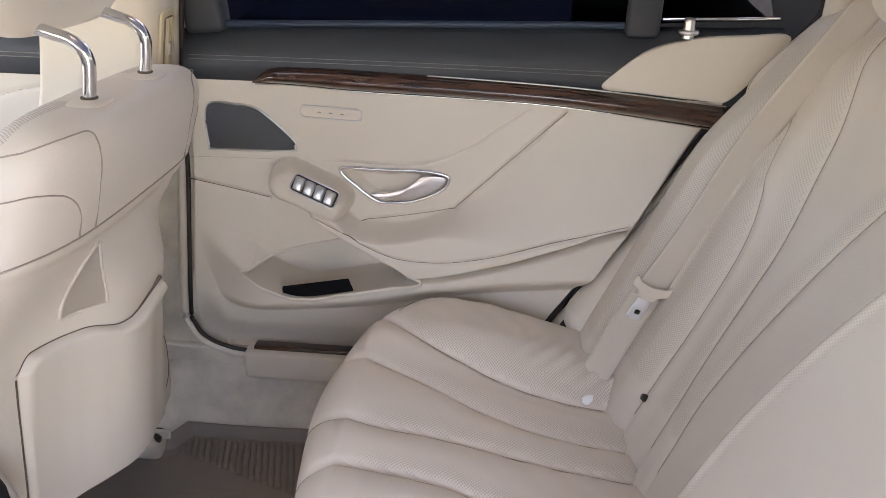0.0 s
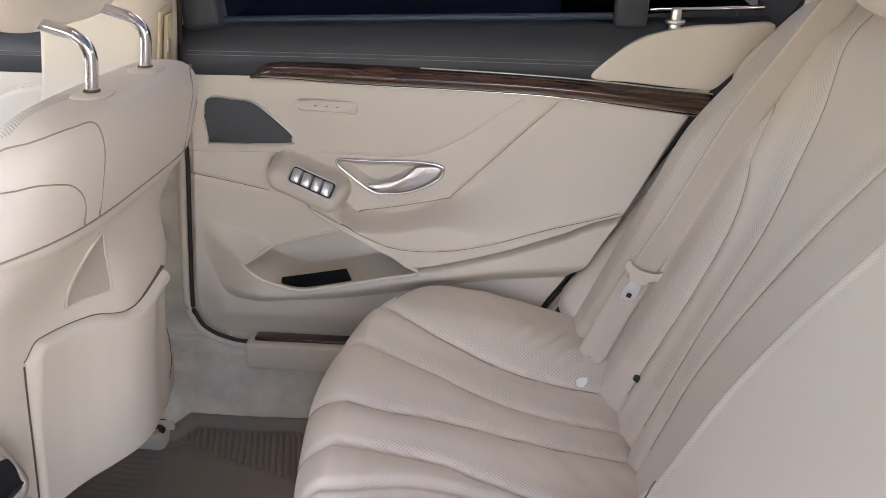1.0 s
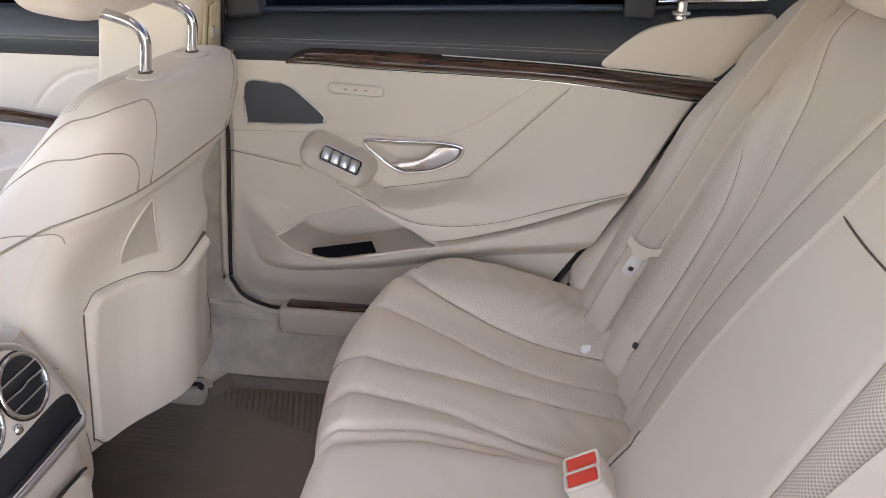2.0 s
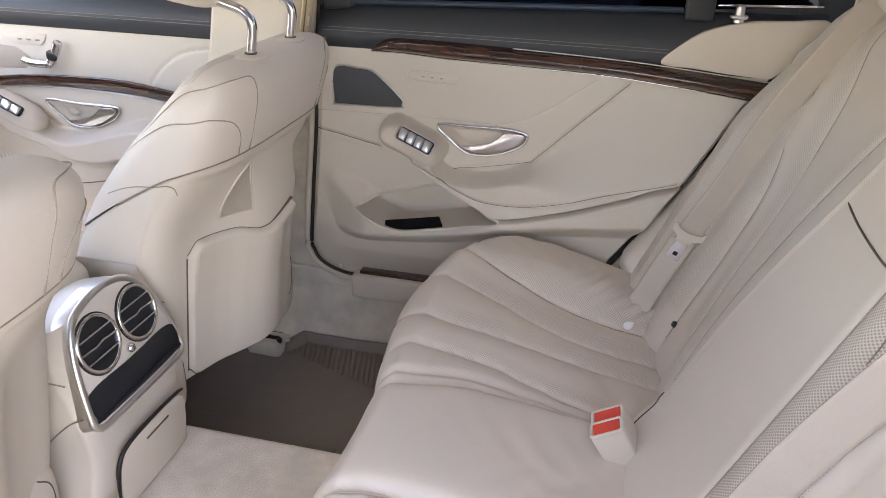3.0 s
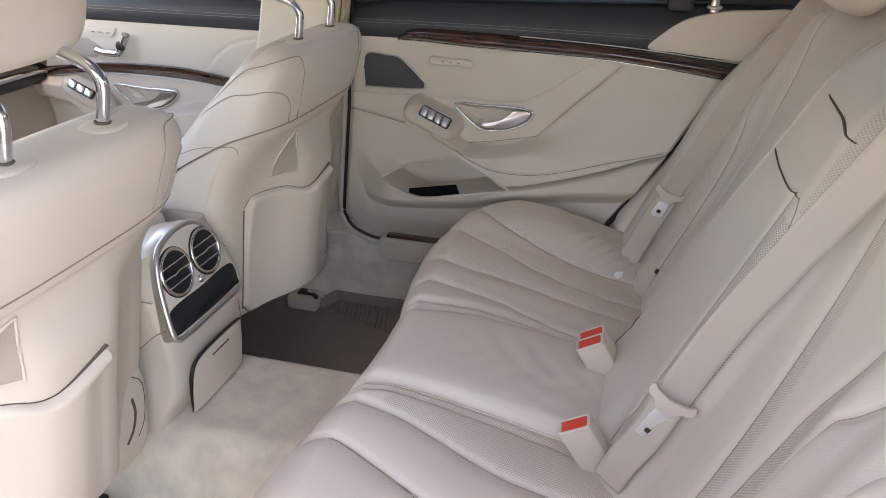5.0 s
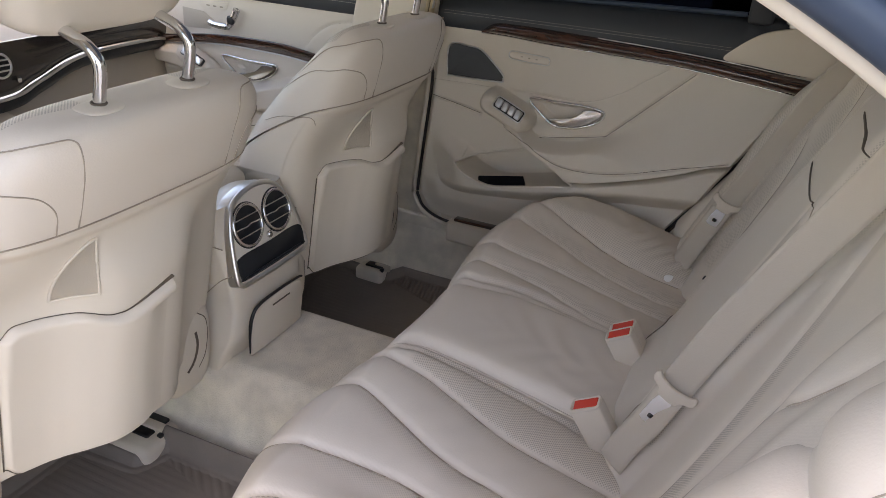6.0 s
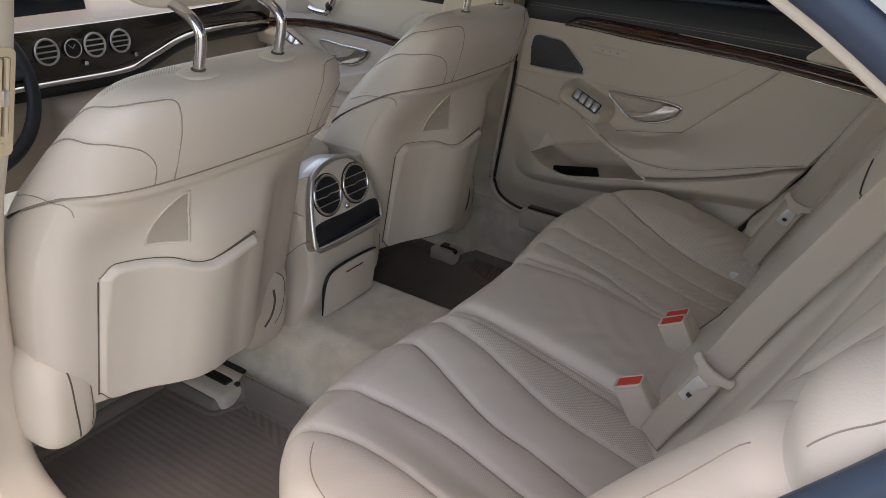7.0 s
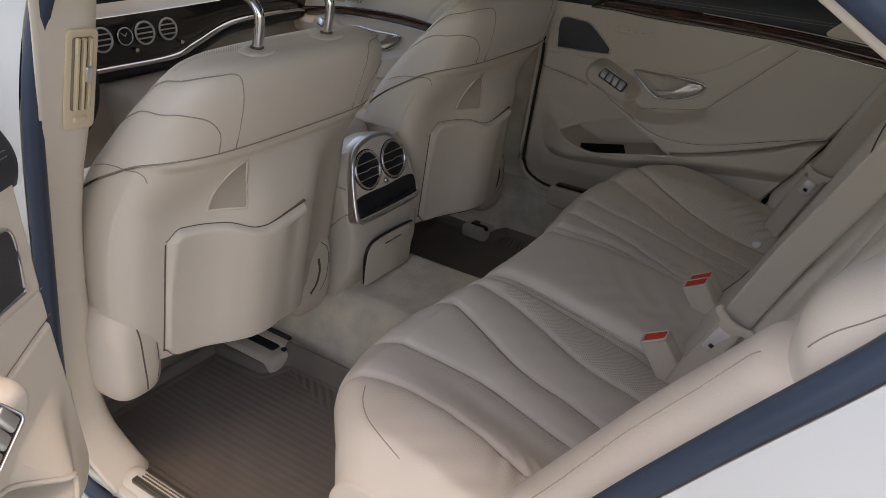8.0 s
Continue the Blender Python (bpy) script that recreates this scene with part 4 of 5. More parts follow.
def front_seat(cy):
    th = thing("car_seat", "cream leather front seat with hard back shell and map pocket", "car seat", "front seats", at=(-0.62, cy, 0.05))
    n = S_ROUND

    def ring(z, ang, lift=0.0):
        xr, xf, w = along(z, SZ, S_REAR), along(z, SZ, S_FRONT), along(z, SZ, S_HALF)
        c, s = np.cos(ang), np.sin(ang)
        sg = lambda f: np.sign(f) * np.abs(f) ** (2 / n)
        x = (xr + xf) / 2 + (xr - xf) / 2 * sg(c)
        y = w * sg(s)
        rear = step(0.0, 0.25, c)
        x = x + rear * (seat_hump(y, z) - 0.012 * step(0.68, 0.66, z)) + lift * c
        return x, y + lift * s

    ang = np.linspace(-np.pi, np.pi, 200, endpoint=False) + 1e-4
    v = 1 - (1 - np.linspace(0, 1, 80)) ** 1.7
    vv, aa = np.meshgrid(v, ang, indexing="ij")
    # where the seam runs round the seat
    def seam_z(q):
        deep = -0.585 + 0.105 * np.sign(np.cos(q)) * np.abs(np.cos(q)) ** (2 / n)
        return along(deep, (-0.70, -0.68, -0.66, -0.62, -0.58, -0.55, -0.515, -0.48), (0.51, 0.546, 0.577, 0.625, 0.660, 0.677, 0.689, 0.695))

    zs = seam_z(aa)
    low_y = 0.27 * np.abs(np.sin(aa)) ** (2 / n)
    z0 = 0.262 + 0.020 * (1 - step(0.0, 0.19, low_y)) + 0.085 * step(0.225, 0.268, low_y)
    z = z0 + (zs - z0) * vv
    x, y = ring(z, aa, 0.0)
    dent = 0.004 * np.exp(-(((1 - vv) / 0.012) ** 2))
    shell = sheet("back_shell", np.stack([x - dent * np.cos(aa), y + cy - dent * np.sin(aa), z], -1), hard_trim, th, "smooth cream rear shell", wrap=True)
    top = 0.829
    z = zs + 0.001 + (top - zs) * np.sin(vv * np.pi / 2)
    x, y = ring(z, aa, 0.004)
    puff = 0.004 * np.sin(np.clip(vv * 8, 0, 1) * np.pi / 2)
    col = np.sqrt(np.clip(1 - vv**6, 0, 1))
    xm = -0.49
    x = xm + (x - xm) * col
    y = y * (0.55 + 0.45 * col)
    ins = (np.cos(aa) < -0.12) * (np.abs(y) < 0.205) * (np.abs(y) > 0.085) * (z > 0.74)
    cover = sheet("upper_cover", np.stack([x + puff * col * np.cos(aa), y + cy, z + 0.006 * vv], -1), leather, th, "cream leather shoulder cover", wrap=True, uv=np.stack([y, x], -1), insert=ins * 1.0)
    bm = bmesh.new()
    bm.from_mesh(cover.data)
    bmesh.ops.remove_doubles(bm, verts=bm.verts, dist=0.0004)
    bm.to_mesh(cover.data)
    bm.free()

    def on(pts, lift=0.0, k=40):
        c = curve(pts, k)
        return np.stack([seat_back_x(c[:, 0], c[:, 1], lift), c[:, 0] + cy, c[:, 1]], -1)

    for sg in (-1, 1):
        for line, rad in (
            ([(21, 0.697), (22, 0.74), (24, 0.775), (29, 0.808), (36, 0.821), (50, 0.822), (70, 0.819), (90, 0.810), (108, 0.788), (122, 0.745), (130, 0.70)], 0.001),
            ([(30, 0.697), (32, 0.727), (38, 0.748), (48, 0.761), (66, 0.768), (80, 0.766), (100, 0.754), (120, 0.72), (138, 0.67)], 0.001),
            ([(66, 0.648), (72, 0.660), (82, 0.664), (96, 0.656), (110, 0.640)], 0.0008),
        ):
            q = curve(line, 60)
            ax, ay = ring(q[:, 1], sg * np.radians(q[:, 0]), 0.0070)
            tube("seam", np.stack([ax, ay + cy, q[:, 1]], -1), rad, seam_mat, cover, sides=5)
    q = np.radians(np.linspace(-98, 98, 120))
    zz = seam_z(q)
    ax, ay = ring(zz, q, 0.003)
    tube("joint", np.stack([ax, ay + cy, zz - 0.001], -1), 0.0011, seam_mat, shell, "dark joint between cover and shell", sides=6)
    # map pocket: a flat panel standing proud of the shell
    y, v = np.meshgrid(np.linspace(-0.202, 0.036, 130), np.linspace(0, 1, 90), indexing="ij")

    def pocket_top(q):
        rise = 0.022 * np.clip((q + 0.055) / 0.088, 0, 1)
        q = np.abs(q)
        return 0.538 - 0.014 * (1 - step(0.07, 0.115, q)) - 0.020 * step(0.173, 0.203, q) ** 2 + rise

    def pocket_low(q):
        return 0.262 + 0.022 * step(0.175, 0.203, np.abs(q)) ** 2 + 0.020 * (1 - step(0.0, 0.19, np.abs(q)))

    zt, zb = pocket_top(y), pocket_low(y)
    z = zb + (zt - zb) * v
    edge = np.minimum(np.minimum(0.202 + y, z - zb), zt - z)
    lift = 0.001 + 0.0085 * step(-0.001, 0.006, edge) + 0.006 * step(0.5, 1.0, v) * step(0.0, 0.012, edge)
    lift = -0.0012 + (lift + 0.0012) * np.where(v > 0.93, step(0.036, 0.026, y), step(0.036, -0.03, y))
    pk = sheet("map_pocket", np.stack([seat_back_x(y, z, lift), y + cy, z], -1), hard_trim, th, "flat cream map pocket panel", flip=True)
    side_z = np.linspace(0.280, 0.512, 30)
    low = np.linspace(-0.202, 0.0, 40)
    e = np.array([(-0.2035, q) for q in side_z[::-1]] + [(q, float(pocket_low(q)) - 0.001) for q in low])
    tube("pocket_gap", np.stack([seat_back_x(e[:, 0], e[:, 1], 0.0006), e[:, 0] + cy, e[:, 1]], -1), 0.0012, dark_seam, pk, "dark joint round the pocket", sides=5)
    q = np.linspace(-0.2035, 0.031, 90)
    tube("pocket_mouth", np.stack([seat_back_x(q, pocket_top(q) + 0.001, 0.001), q + cy, pocket_top(q) + 0.001], -1), np.interp(q, [-0.2, -0.08, -0.05, 0.02, 0.031], [0.0007, 0.0009, 0.0012, 0.0034, 0.0045]), dark_seam, pk, "dark gap at the pocket's mouth", flat=0.6)
    # vent grille beside the raised middle
    for sg in (-1,):
        tri = np.array([(0.112, 0.569), (0.114, 0.567), (0.14, 0.567), (0.160, 0.565), (0.1625, 0.568), (0.161, 0.595), (0.154, 0.620), (0.141, 0.640), (0.124, 0.652), (0.114, 0.654), (0.112, 0.651), (0.112, 0.61)])
        c = curve((tri - (0.022, 0)) * (sg, 1), 60, closed=True)
        rim = np.stack([seat_back_x(c[:, 0], c[:, 1], 0.0015), c[:, 0] + cy, c[:, 1]], -1)
        gy, gz = np.meshgrid(np.linspace(0.086, 0.154, 60) * sg, np.linspace(0.560, 0.658, 70), indexing="ij")
        g = sheet("vent_grille", np.stack([seat_back_x(gy, gz, 0.0012), gy + cy, gz], -1), grille_cloth, th, "fine mesh vent grille", keep=inside(gy, gz, c) > -0.001, flip=sg > 0)
        tube("rim", rim, 0.0022, hard_trim, g, closed=True, sides=6)
    # lower covers and recliner housings
    def on_pillow(c, size, q, y, z):
        u = np.clip(1 - np.abs((y - c[1]) * 2 / size[1]) ** q - np.abs((z - c[2]) * 2 / size[2]) ** q, 0, 1)
        return np.stack([c[0] + size[0] / 2 * u ** (1 / q) + 0.0004, y, z], -1)

    for c, size, lines in (
        ((-0.690, cy - 0.245, 0.278), (0.21, 0.11, 0.20), (([(-0.249, 0.352), (-0.249, 0.30), (-0.245, 0.24), (-0.241, 0.212)], 0.0016), ([(-0.220, 0.345), (-0.216, 0.30), (-0.216, 0.26), (-0.220, 0.225)], 0.0010))),
        ((-0.622, cy + 0.190, 0.265), (0.096, 0.126, 0.21), (([(0.205, 0.345), (0.224, 0.325), (0.228, 0.29), (0.220, 0.25), (0.200, 0.225)], 0.0010), ([(0.193, 0.31), (0.197, 0.28), (0.188, 0.25), (0.170, 0.23)], 0.0034))),
    ):
        cover = pillow("hinge_cover", c, size, hard_trim, th, "rounded cream hinge cover", power=3.4, n=64)
        for line, rad in lines:
            q = curve(line, 30)
            tube("cap_joint", on_pillow(c, size, 3.4, cy + q[:, 0], q[:, 1]), rad, dark_seam, cover, "thin dark joint of the hinge cap", sides=6, flat=0.5)
    pillow("seat_cushion", (-0.96, cy, 0.25), (0.50, 0.50, 0.17), leather, th, power=4.0)
    for sg in (-1, 1):
        pillow("cushion_bolster", (-0.96, cy + sg * 0.235, 0.29), (0.46, 0.10, 0.15), leather, th, power=3.0)
        block("rail_foot", (0.30, 0.05, 0.15), 0.01, black_plastic, th, "black seat rail foot", place=pose(-0.98, cy + sg * 0.10, 0.10))
    # headrest on two bent posts
    for sg in (-1, 1):
        py = cy + sg * 0.078
        p = curve([(-0.478, py, 0.80), (-0.476, py, 0.835), (-0.471, py, 0.868), (-0.470, py, 0.884), (-0.475, py, 0.897), (-0.489, py, 0.908), (-0.512, py, 0.915), (-0.545, py, 0.925)], 60)
        post = tube("headrest_post", p, 0.0078, chrome, th, "polished chrome headrest post", sides=16, normal=(0, 1, 0))
        pillow("post_collar", (-0.476, py, 0.834), (0.046, 0.066, 0.010), hard_trim, post, "oval cream collar", power=2.6)
        w = np.linspace(0, 2 * np.pi, 30, endpoint=False)
        tube("collar_gap", np.stack([-0.476 + 0.0092 * np.cos(w), py + 0.0092 * np.sin(w), 0 * w + 0.8402], -1), 0.0014, dark_seam, post, closed=True, sides=5)
    pillow("headrest", (-0.566, cy, 0.998), (0.125, 0.285, 0.178), leather, th, "cream leather headrest", power=4.5, tilt=8, n=80)
    return th


grille_cloth = material("vent_mesh", (0.50, 0.43, 0.35), 0.7, grain=0.8, grain_scale=1200)


# ---- centre console ----
def console():
    th = thing("centre_console", "cream centre console end with two round air vents and storage tray", "car console", at=(-0.62, 0, 0.2))
    # the face leans forward towards its top
    zz = np.linspace(0.17, 0.530, 60)
    ang = np.linspace(-np.pi / 2, np.pi / 2, 60)
    v, a = np.meshgrid(zz, ang, indexing="ij")
    face = -0.549 - 0.293 * np.maximum(0, v - 0.378) - 0.030 * step(0.27, 0.19, v)
    half = 0.112 + 0.010 * step(0.30, 0.40, v) - 0.012 * step(0.48, 0.56, v) + 0.022 * step(0.34, 0.22, v)
    s = np.sign(np.sin(a)) * np.abs(np.sin(a)) ** 0.5
    x = face - 0.03 * (1 - np.abs(np.cos(a)) ** 0.5)
    x = np.where(np.abs(a) > 1.50, face - 0.25, x)
    body = sheet("body", np.stack([x, 0.006 + half * s, v], -1), trim, th, flip=True)
    for sg in (-1, 1):
        for line in ([(-0.553, 0.409), (-0.580, 0.393), (-0.611, 0.364), (-0.637, 0.335), (-0.66, 0.29)], [(-0.572, 0.461), (-0.59, 0.4615), (-0.62, 0.462), (-0.66, 0.458)]):
            q = curve(line, 30)
            wide = 0.112 + 0.010 * step(0.30, 0.40, q[:, 1]) + 0.022 * step(0.34, 0.22, q[:, 1])
            tube("seam", np.stack([q[:, 0], 0.006 + sg * (wide + 0.0003), q[:, 1]], -1), 0.0012, seam_mat, body, sides=5)
    pillow("top_pad", (-0.85, 0.006, 0.520), (0.40, 0.20, 0.070), trim, th, power=4)
    # bezel frame: outline in the leaning plane
    o = Vector((-0.552, 0.006, 0.381))
    up = Vector((-0.281, 0, 0.960)).normalized()
    place = axes(o, (0, 1, 0), up, Vector((0, 1, 0)).cross(up))
    out = curve([(-0.090, -0.002), (0.0, -0.003), (0.090, -0.002), (0.106, 0.001), (0.114, 0.014), (0.108, 0.060), (0.096, 0.105), (0.076, 0.143), (0.045, 0.166), (0.0, 0.173), (-0.045, 0.166), (-0.076, 0.150), (-0.096, 0.110), (-0.108, 0.060), (-0.114, 0.014), (-0.106, 0.001)], 144, closed=True)
    frame_ob = slab("vent_panel", [(q[0], q[1]) for q in out], 0.012, pearl, th, "pale metallic vent panel", 0.003, place)
    rim = np.array([tuple(place @ Vector((q[0], q[1], 0.010))) for q in out])
    edge_bar = tube("silver_frame", rim, 0.0058, satin, frame_ob, "satin silver frame", closed=True, sides=10)

    def ring_at(k, depth):
        return [tuple(place @ Vector((q[0] * (1 + 0.05 * k), q[1] + 0.010 * k * step(0.05, 0.15, q[1]) - 0.004 * k, depth))) for q in out]

    sheet("bevel", np.array([ring_at(k, 0.012 - 0.030 * k * k) for k in np.linspace(0.3, 1, 8)]), satin, edge_bar, "broad satin bevel behind the frame", wrap=True)
    sheet("shoulder", np.array([ring_at(0.98 + 0.15 * k, -0.017 - 0.045 * k) for k in np.linspace(0, 1, 6)]), pearl, frame_ob, "pale glossy flank of the vent panel", wrap=True)
    for sy in (-1, 1):
        c = place @ Vector((sy * 0.0472, 0.1055, 0.010))
        pl = axes(c, (0, 1, 0), up, Vector((0, 1, 0)).cross(up))
        w = np.linspace(0, 2 * np.pi, 48, endpoint=False)
        v = slab("air_vent", [(0.0400 * math.cos(q), 0.0400 * math.sin(q)) for q in w], 0.004, vent_black, frame_ob, "round black air vent with silver slats", 0.001, pl)
        tube("ring", np.array([tuple(pl @ Vector((0.0412 * math.cos(q), 0.0412 * math.sin(q), 0.004))) for q in w]), 0.0034, chrome, v, "satin silver ring", closed=True)
        tube("gap_ring", np.array([tuple(pl @ Vector((0.0455 * math.cos(q), 0.0455 * math.sin(q), 0.0024))) for q in w]), 0.0012, black_plastic, v, "thin dark gap round the vent", closed=True, sides=6)
        for k in (-1, 0, 1):
            h = 0.018 * k
            half = math.sqrt(0.0385**2 - h * h)
            pts = np.array([tuple(pl @ Vector((q, h + (0.003 * math.sin(q / 0.012) * math.exp(-((q / 0.014) ** 2)) if k == 0 else 0.0), 0.0065))) for q in np.linspace(-half, half, 24)])
            tube("slat", pts, 0.0013, satin, v, sides=6)
    bm = bmesh.new()
    bmesh.ops.create_uvsphere(bm, u_segments=16, v_segments=10, radius=0.0075)
    bmesh.ops.transform(bm, matrix=Matrix.Translation(place @ Vector((0.004, 0.067, 0.014))), verts=bm.verts)
    part("thumb_knob", bm, chrome, frame_ob, "small chrome thumb knob")
    slot = curve([(-0.098, 0.008), (0.0, 0.006), (0.098, 0.008), (0.106, 0.016), (0.100, 0.053), (0.0, 0.054), (-0.100, 0.053), (-0.106, 0.016)], 64, closed=True)
    slab("tray_slot", [(q[0], q[1]) for q in slot], 0.0145, vent_black, frame_ob, "black open tray slot", 0.001, place)
    tube("tray_lip", np.array([tuple(place @ Vector((q, 0.011 + 0.001 * math.cos(q * 12), 0.016))) for q in np.linspace(-0.098, 0.098, 20)]), 0.0028, vent_black, frame_ob)
    # lower flap with dark joint
    out = [(-0.084, 0.215), (0.0, 0.212), (0.084, 0.215), (0.088, 0.23), (0.090, 0.27), (0.086, 0.305), (0.066, 0.324), (0.0, 0.328), (-0.066, 0.324), (-0.086, 0.305), (-0.090, 0.27), (-0.088, 0.23)]
    c = curve(out, 96, closed=True)
    pl = axes((-0.5665, 0.002, 0), (0, 1, 0), (0.09, 0, 0.996), (0.996, 0, -0.09))
    flap = slab("ashtray_flap", [(q[0], q[1]) for q in c], 0.006, trim, th, "cream drop-down flap", 0.002, pl)
    q = curve([(-0.091, 0.222), (-0.094, 0.27), (-0.089, 0.309), (-0.066, 0.329), (0.0, 0.333), (0.066, 0.330), (0.084, 0.326)], 60)
    tube("flap_joint", np.array([tuple(pl @ Vector((a, b, 0.004))) for a, b in q]), np.interp(np.linspace(0, 1, len(q)), [0, 0.25, 0.5, 1], [0.0015, 0.004, 0.0035, 0.0025]), black_plastic, flap, "dark joint over the flap")
    slab("finger_slot", round_rect(0.060, 0.0035, 0.0015, 3), 0.0015, dark_seam, flap, "", 0, pl @ pose(0.008, 0.306, 0.0055))
    return th


vent_black = material("vent_plastic", (0.010, 0.013, 0.018), 0.3, spec=0.6)


# ---- pillars, sills, roof, body ----
OPENING = [(-0.627, 0.52), (-0.652, 0.384), (-0.669, 0.259), (-0.678, 0.14), (-0.646, 0.080), (-0.562, 0.060), (-0.40, 0.055), (-0.10, 0.06), (0.05, 0.14), (0.13, 0.326), (0.198, 0.44), (0.303, 0.602), (0.337, 0.653), (0.374, 0.707), (0.410, 0.758), (0.440, 0.799), (0.470, 0.841), (0.515, 0.910), (0.528, 0.950), (0.510, 0.985), (0.42, 1.034), (0.35, 1.076), (0.28, 1.110), (0.18, 1.145), (0.0, 1.18), (-0.25, 1.18), (-0.42, 1.13), (-0.490, 1.04), (-0.536, 0.935), (-0.556, 0.861), (-0.575, 0.768), (-0.598, 0.670)]


def body_side(side):
    pts = OPENING
    if side > 0:
        pts = [(a - 0.006, b) for a, b in zip(DOOR_L[::-1], DOOR_Z[::-1])][1:] + [(-0.2, 0.211), (0.0, 0.211)] + [(a + 0.008, b - 0.004) for a, b in zip(DOOR_R, DOOR_RZ)][1:] + [(0.42, 1.04), (0.30, 1.10), (0.0, 1.17), (-0.30, 1.17), (-0.47, 1.08)]
    c = curve(pts, 200, closed=True)
    th = thing("door_opening", "white car body side round the open door with dark rubber seal", "car body", "body sides", kind="structure", at=(0, side * 0.78, 0.1))
    yy = side * (0.765 if side < 0 else 0.750) + 0 * c[:, 0] - side * 0.05 * step(0.75, 1.15, c[:, 1])
    tube("door_seal", np.stack([c[:, 0], yy, c[:, 1]], -1), 0.0145 if side < 0 else 0.0042, rubber if side < 0 else seal_brown, th, "dark rubber door seal", closed=True, sides=12)
    mid = c.mean(0)
    t = np.roll(c, -1, 0) - np.roll(c, 1, 0)
    nrm = np.stack([t[:, 1], -t[:, 0]], -1)
    nrm /= np.linalg.norm(nrm, axis=1)[:, None]
    rows = []
    for k in np.linspace(0, 1, 14):
        front = step(0.55, 0.68, c[:, 1:]) * step(-0.45, -0.52, c[:, :1])
        q = c + nrm * (0.012 + 0.02 * k + 0.30 * k * step(0.0, 0.3, c[:, :1]) + 0.28 * k * front)
        deep = (0.13 - 0.07 * front[:, 0]) * math.sin(k * math.pi / 2)
        rows.append(np.stack([q[:, 0], yy + side * (0.012 + deep), q[:, 1]], -1))
    if side < 0:
        sheet("body_frame", np.stack(rows, 0), white_paint, th, "white painted metal frame", wrap=True, flip=side > 0)
    if side > 0:
        fl = c + nrm * 0.013
        tube("flange_trim", np.stack([fl[:, 0], yy + 0.004, fl[:, 1]], -1), 0.008, hard_trim, th, "cream edge trim round the door", closed=True, sides=10)
        block("jamb_panel", (0.22, 0.02, 1.0), 0.005, carpet, th, "carpeted lower pillar panel", place=pose(-0.63, 0.795, 0.62))
        # Added black backing: paints the shaded gap and hides the bright outside
        block("gap_backing", (0.30, 0.02, 0.9), 0.005, black_trim, th, "added black backing for the shaded gap behind the door", place=pose(0.28, 0.80, 0.62))
        block("pane_backing", (0.30, 0.02, 0.75), 0.005, black_trim, th, "added black backing behind the quarter pane", place=pose(0.578, 0.812, 0.92))
        block("sill_panel", (0.95, 0.02, 0.30), 0.005, carpet, th, "carpeted inner sill", place=pose(-0.25, 0.775, 0.06))
        return th
    use = (c[:, 0] > -0.35) & (c[:, 1] > 0.86)
    order = np.arange(len(c))
    order = order[use[order]]
    c, nrm, yy = c[order], nrm[order], yy[order]
    lip = c - nrm * 0.017
    tube("opening_lip", np.stack([lip[:, 0], yy - side * 0.018, lip[:, 1]], -1), 0.007, hard_trim, th, "cream lip inside the rubber seal", sides=10)
    return th


PILLAR_Z = (0.095, 0.11, 0.15, 0.21, 0.30, 0.40, 0.50, 0.58, 0.65, 0.72, 0.78, 0.88, 1.0, 1.2)
PILLAR_X = (-0.53, -0.58, -0.640, -0.668, -0.668, -0.656, -0.642, -0.625, -0.603, -0.580, -0.562, -0.540, -0.520, -0.49)


def pillar_trim(side):
    th = thing("pillar_trim", "cream plastic centre pillar trim with slatted air vent", "pillar trim", "pillar trims", kind="structure", at=(-0.6, side * 0.73, 0.1))
    z, w = np.meshgrid(np.linspace(0.10, 1.2, 110), np.linspace(0, 1, 40), indexing="ij")
    xr = along(z if side < 0 else np.maximum(z, 0.25), PILLAR_Z, PILLAR_X)
    corner = 0.03
    run = w * 0.26
    a = np.clip((run - 0.052) / (corner * np.pi / 2), 0, 1) * np.pi / 2
    y = 0.765 - np.minimum(run, 0.052) - corner * np.sin(a)
    x = xr - corner * (1 - np.cos(a)) - np.maximum(0, run - 0.052 - corner * np.pi / 2)
    y = y - 0.09 * np.maximum(0, z - 0.68) * step(0.0, 0.3, w)
    x = x - 0.004 * np.exp(-(((z - 0.452) / 0.004) ** 2))
    sheet("cover", np.stack([x, side * y, z], -1), hard_trim, th, flip=side < 0, thick=0.004)
    up = Vector((0.20, -side * 0.09, 0.97)).normalized()
    across = Vector((0, -side, 0))
    across = (across - up * across.dot(up)).normalized()
    place = axes((float(along(np.array(0.823), PILLAR_Z, PILLAR_X)) + 0.003, side * 0.704, 0.823), across, up, across.cross(up) if side < 0 else up.cross(across))
    fr = np.array(round_rect(0.048, 0.146, 0.009))
    bz = slab("vent_frame", [tuple(q) for q in fr], 0.005, vent_cream, th, "warm cream pillar air vent", 0.002, place)
    # Proud slab whose brown stands in for shade inside the vent
    slab("vent_mouth", round_rect(0.031, 0.105, 0.004), 0.0065, shade_brown, bz, "brown slab coloured for the shade in the vent mouth", 0, place @ pose(0, 0.010, 0))
    for k in (-1, 0, 1):
        block("slat", (0.0045, 0.104, 0.008), 0.001, vent_cream, bz, place=place @ pose(0.0095 * k, 0.010, 0.008))
    block("slider", (0.010, 0.022, 0.006), 0.002, satin, bz, "small grey slider", place=place @ pose(0.006, 0.012, 0.012))
    block("thumbwheel", (0.022, 0.010, 0.006), 0.003, vent_cream, bz, place=place @ pose(0, -0.057, 0.006))
    return th


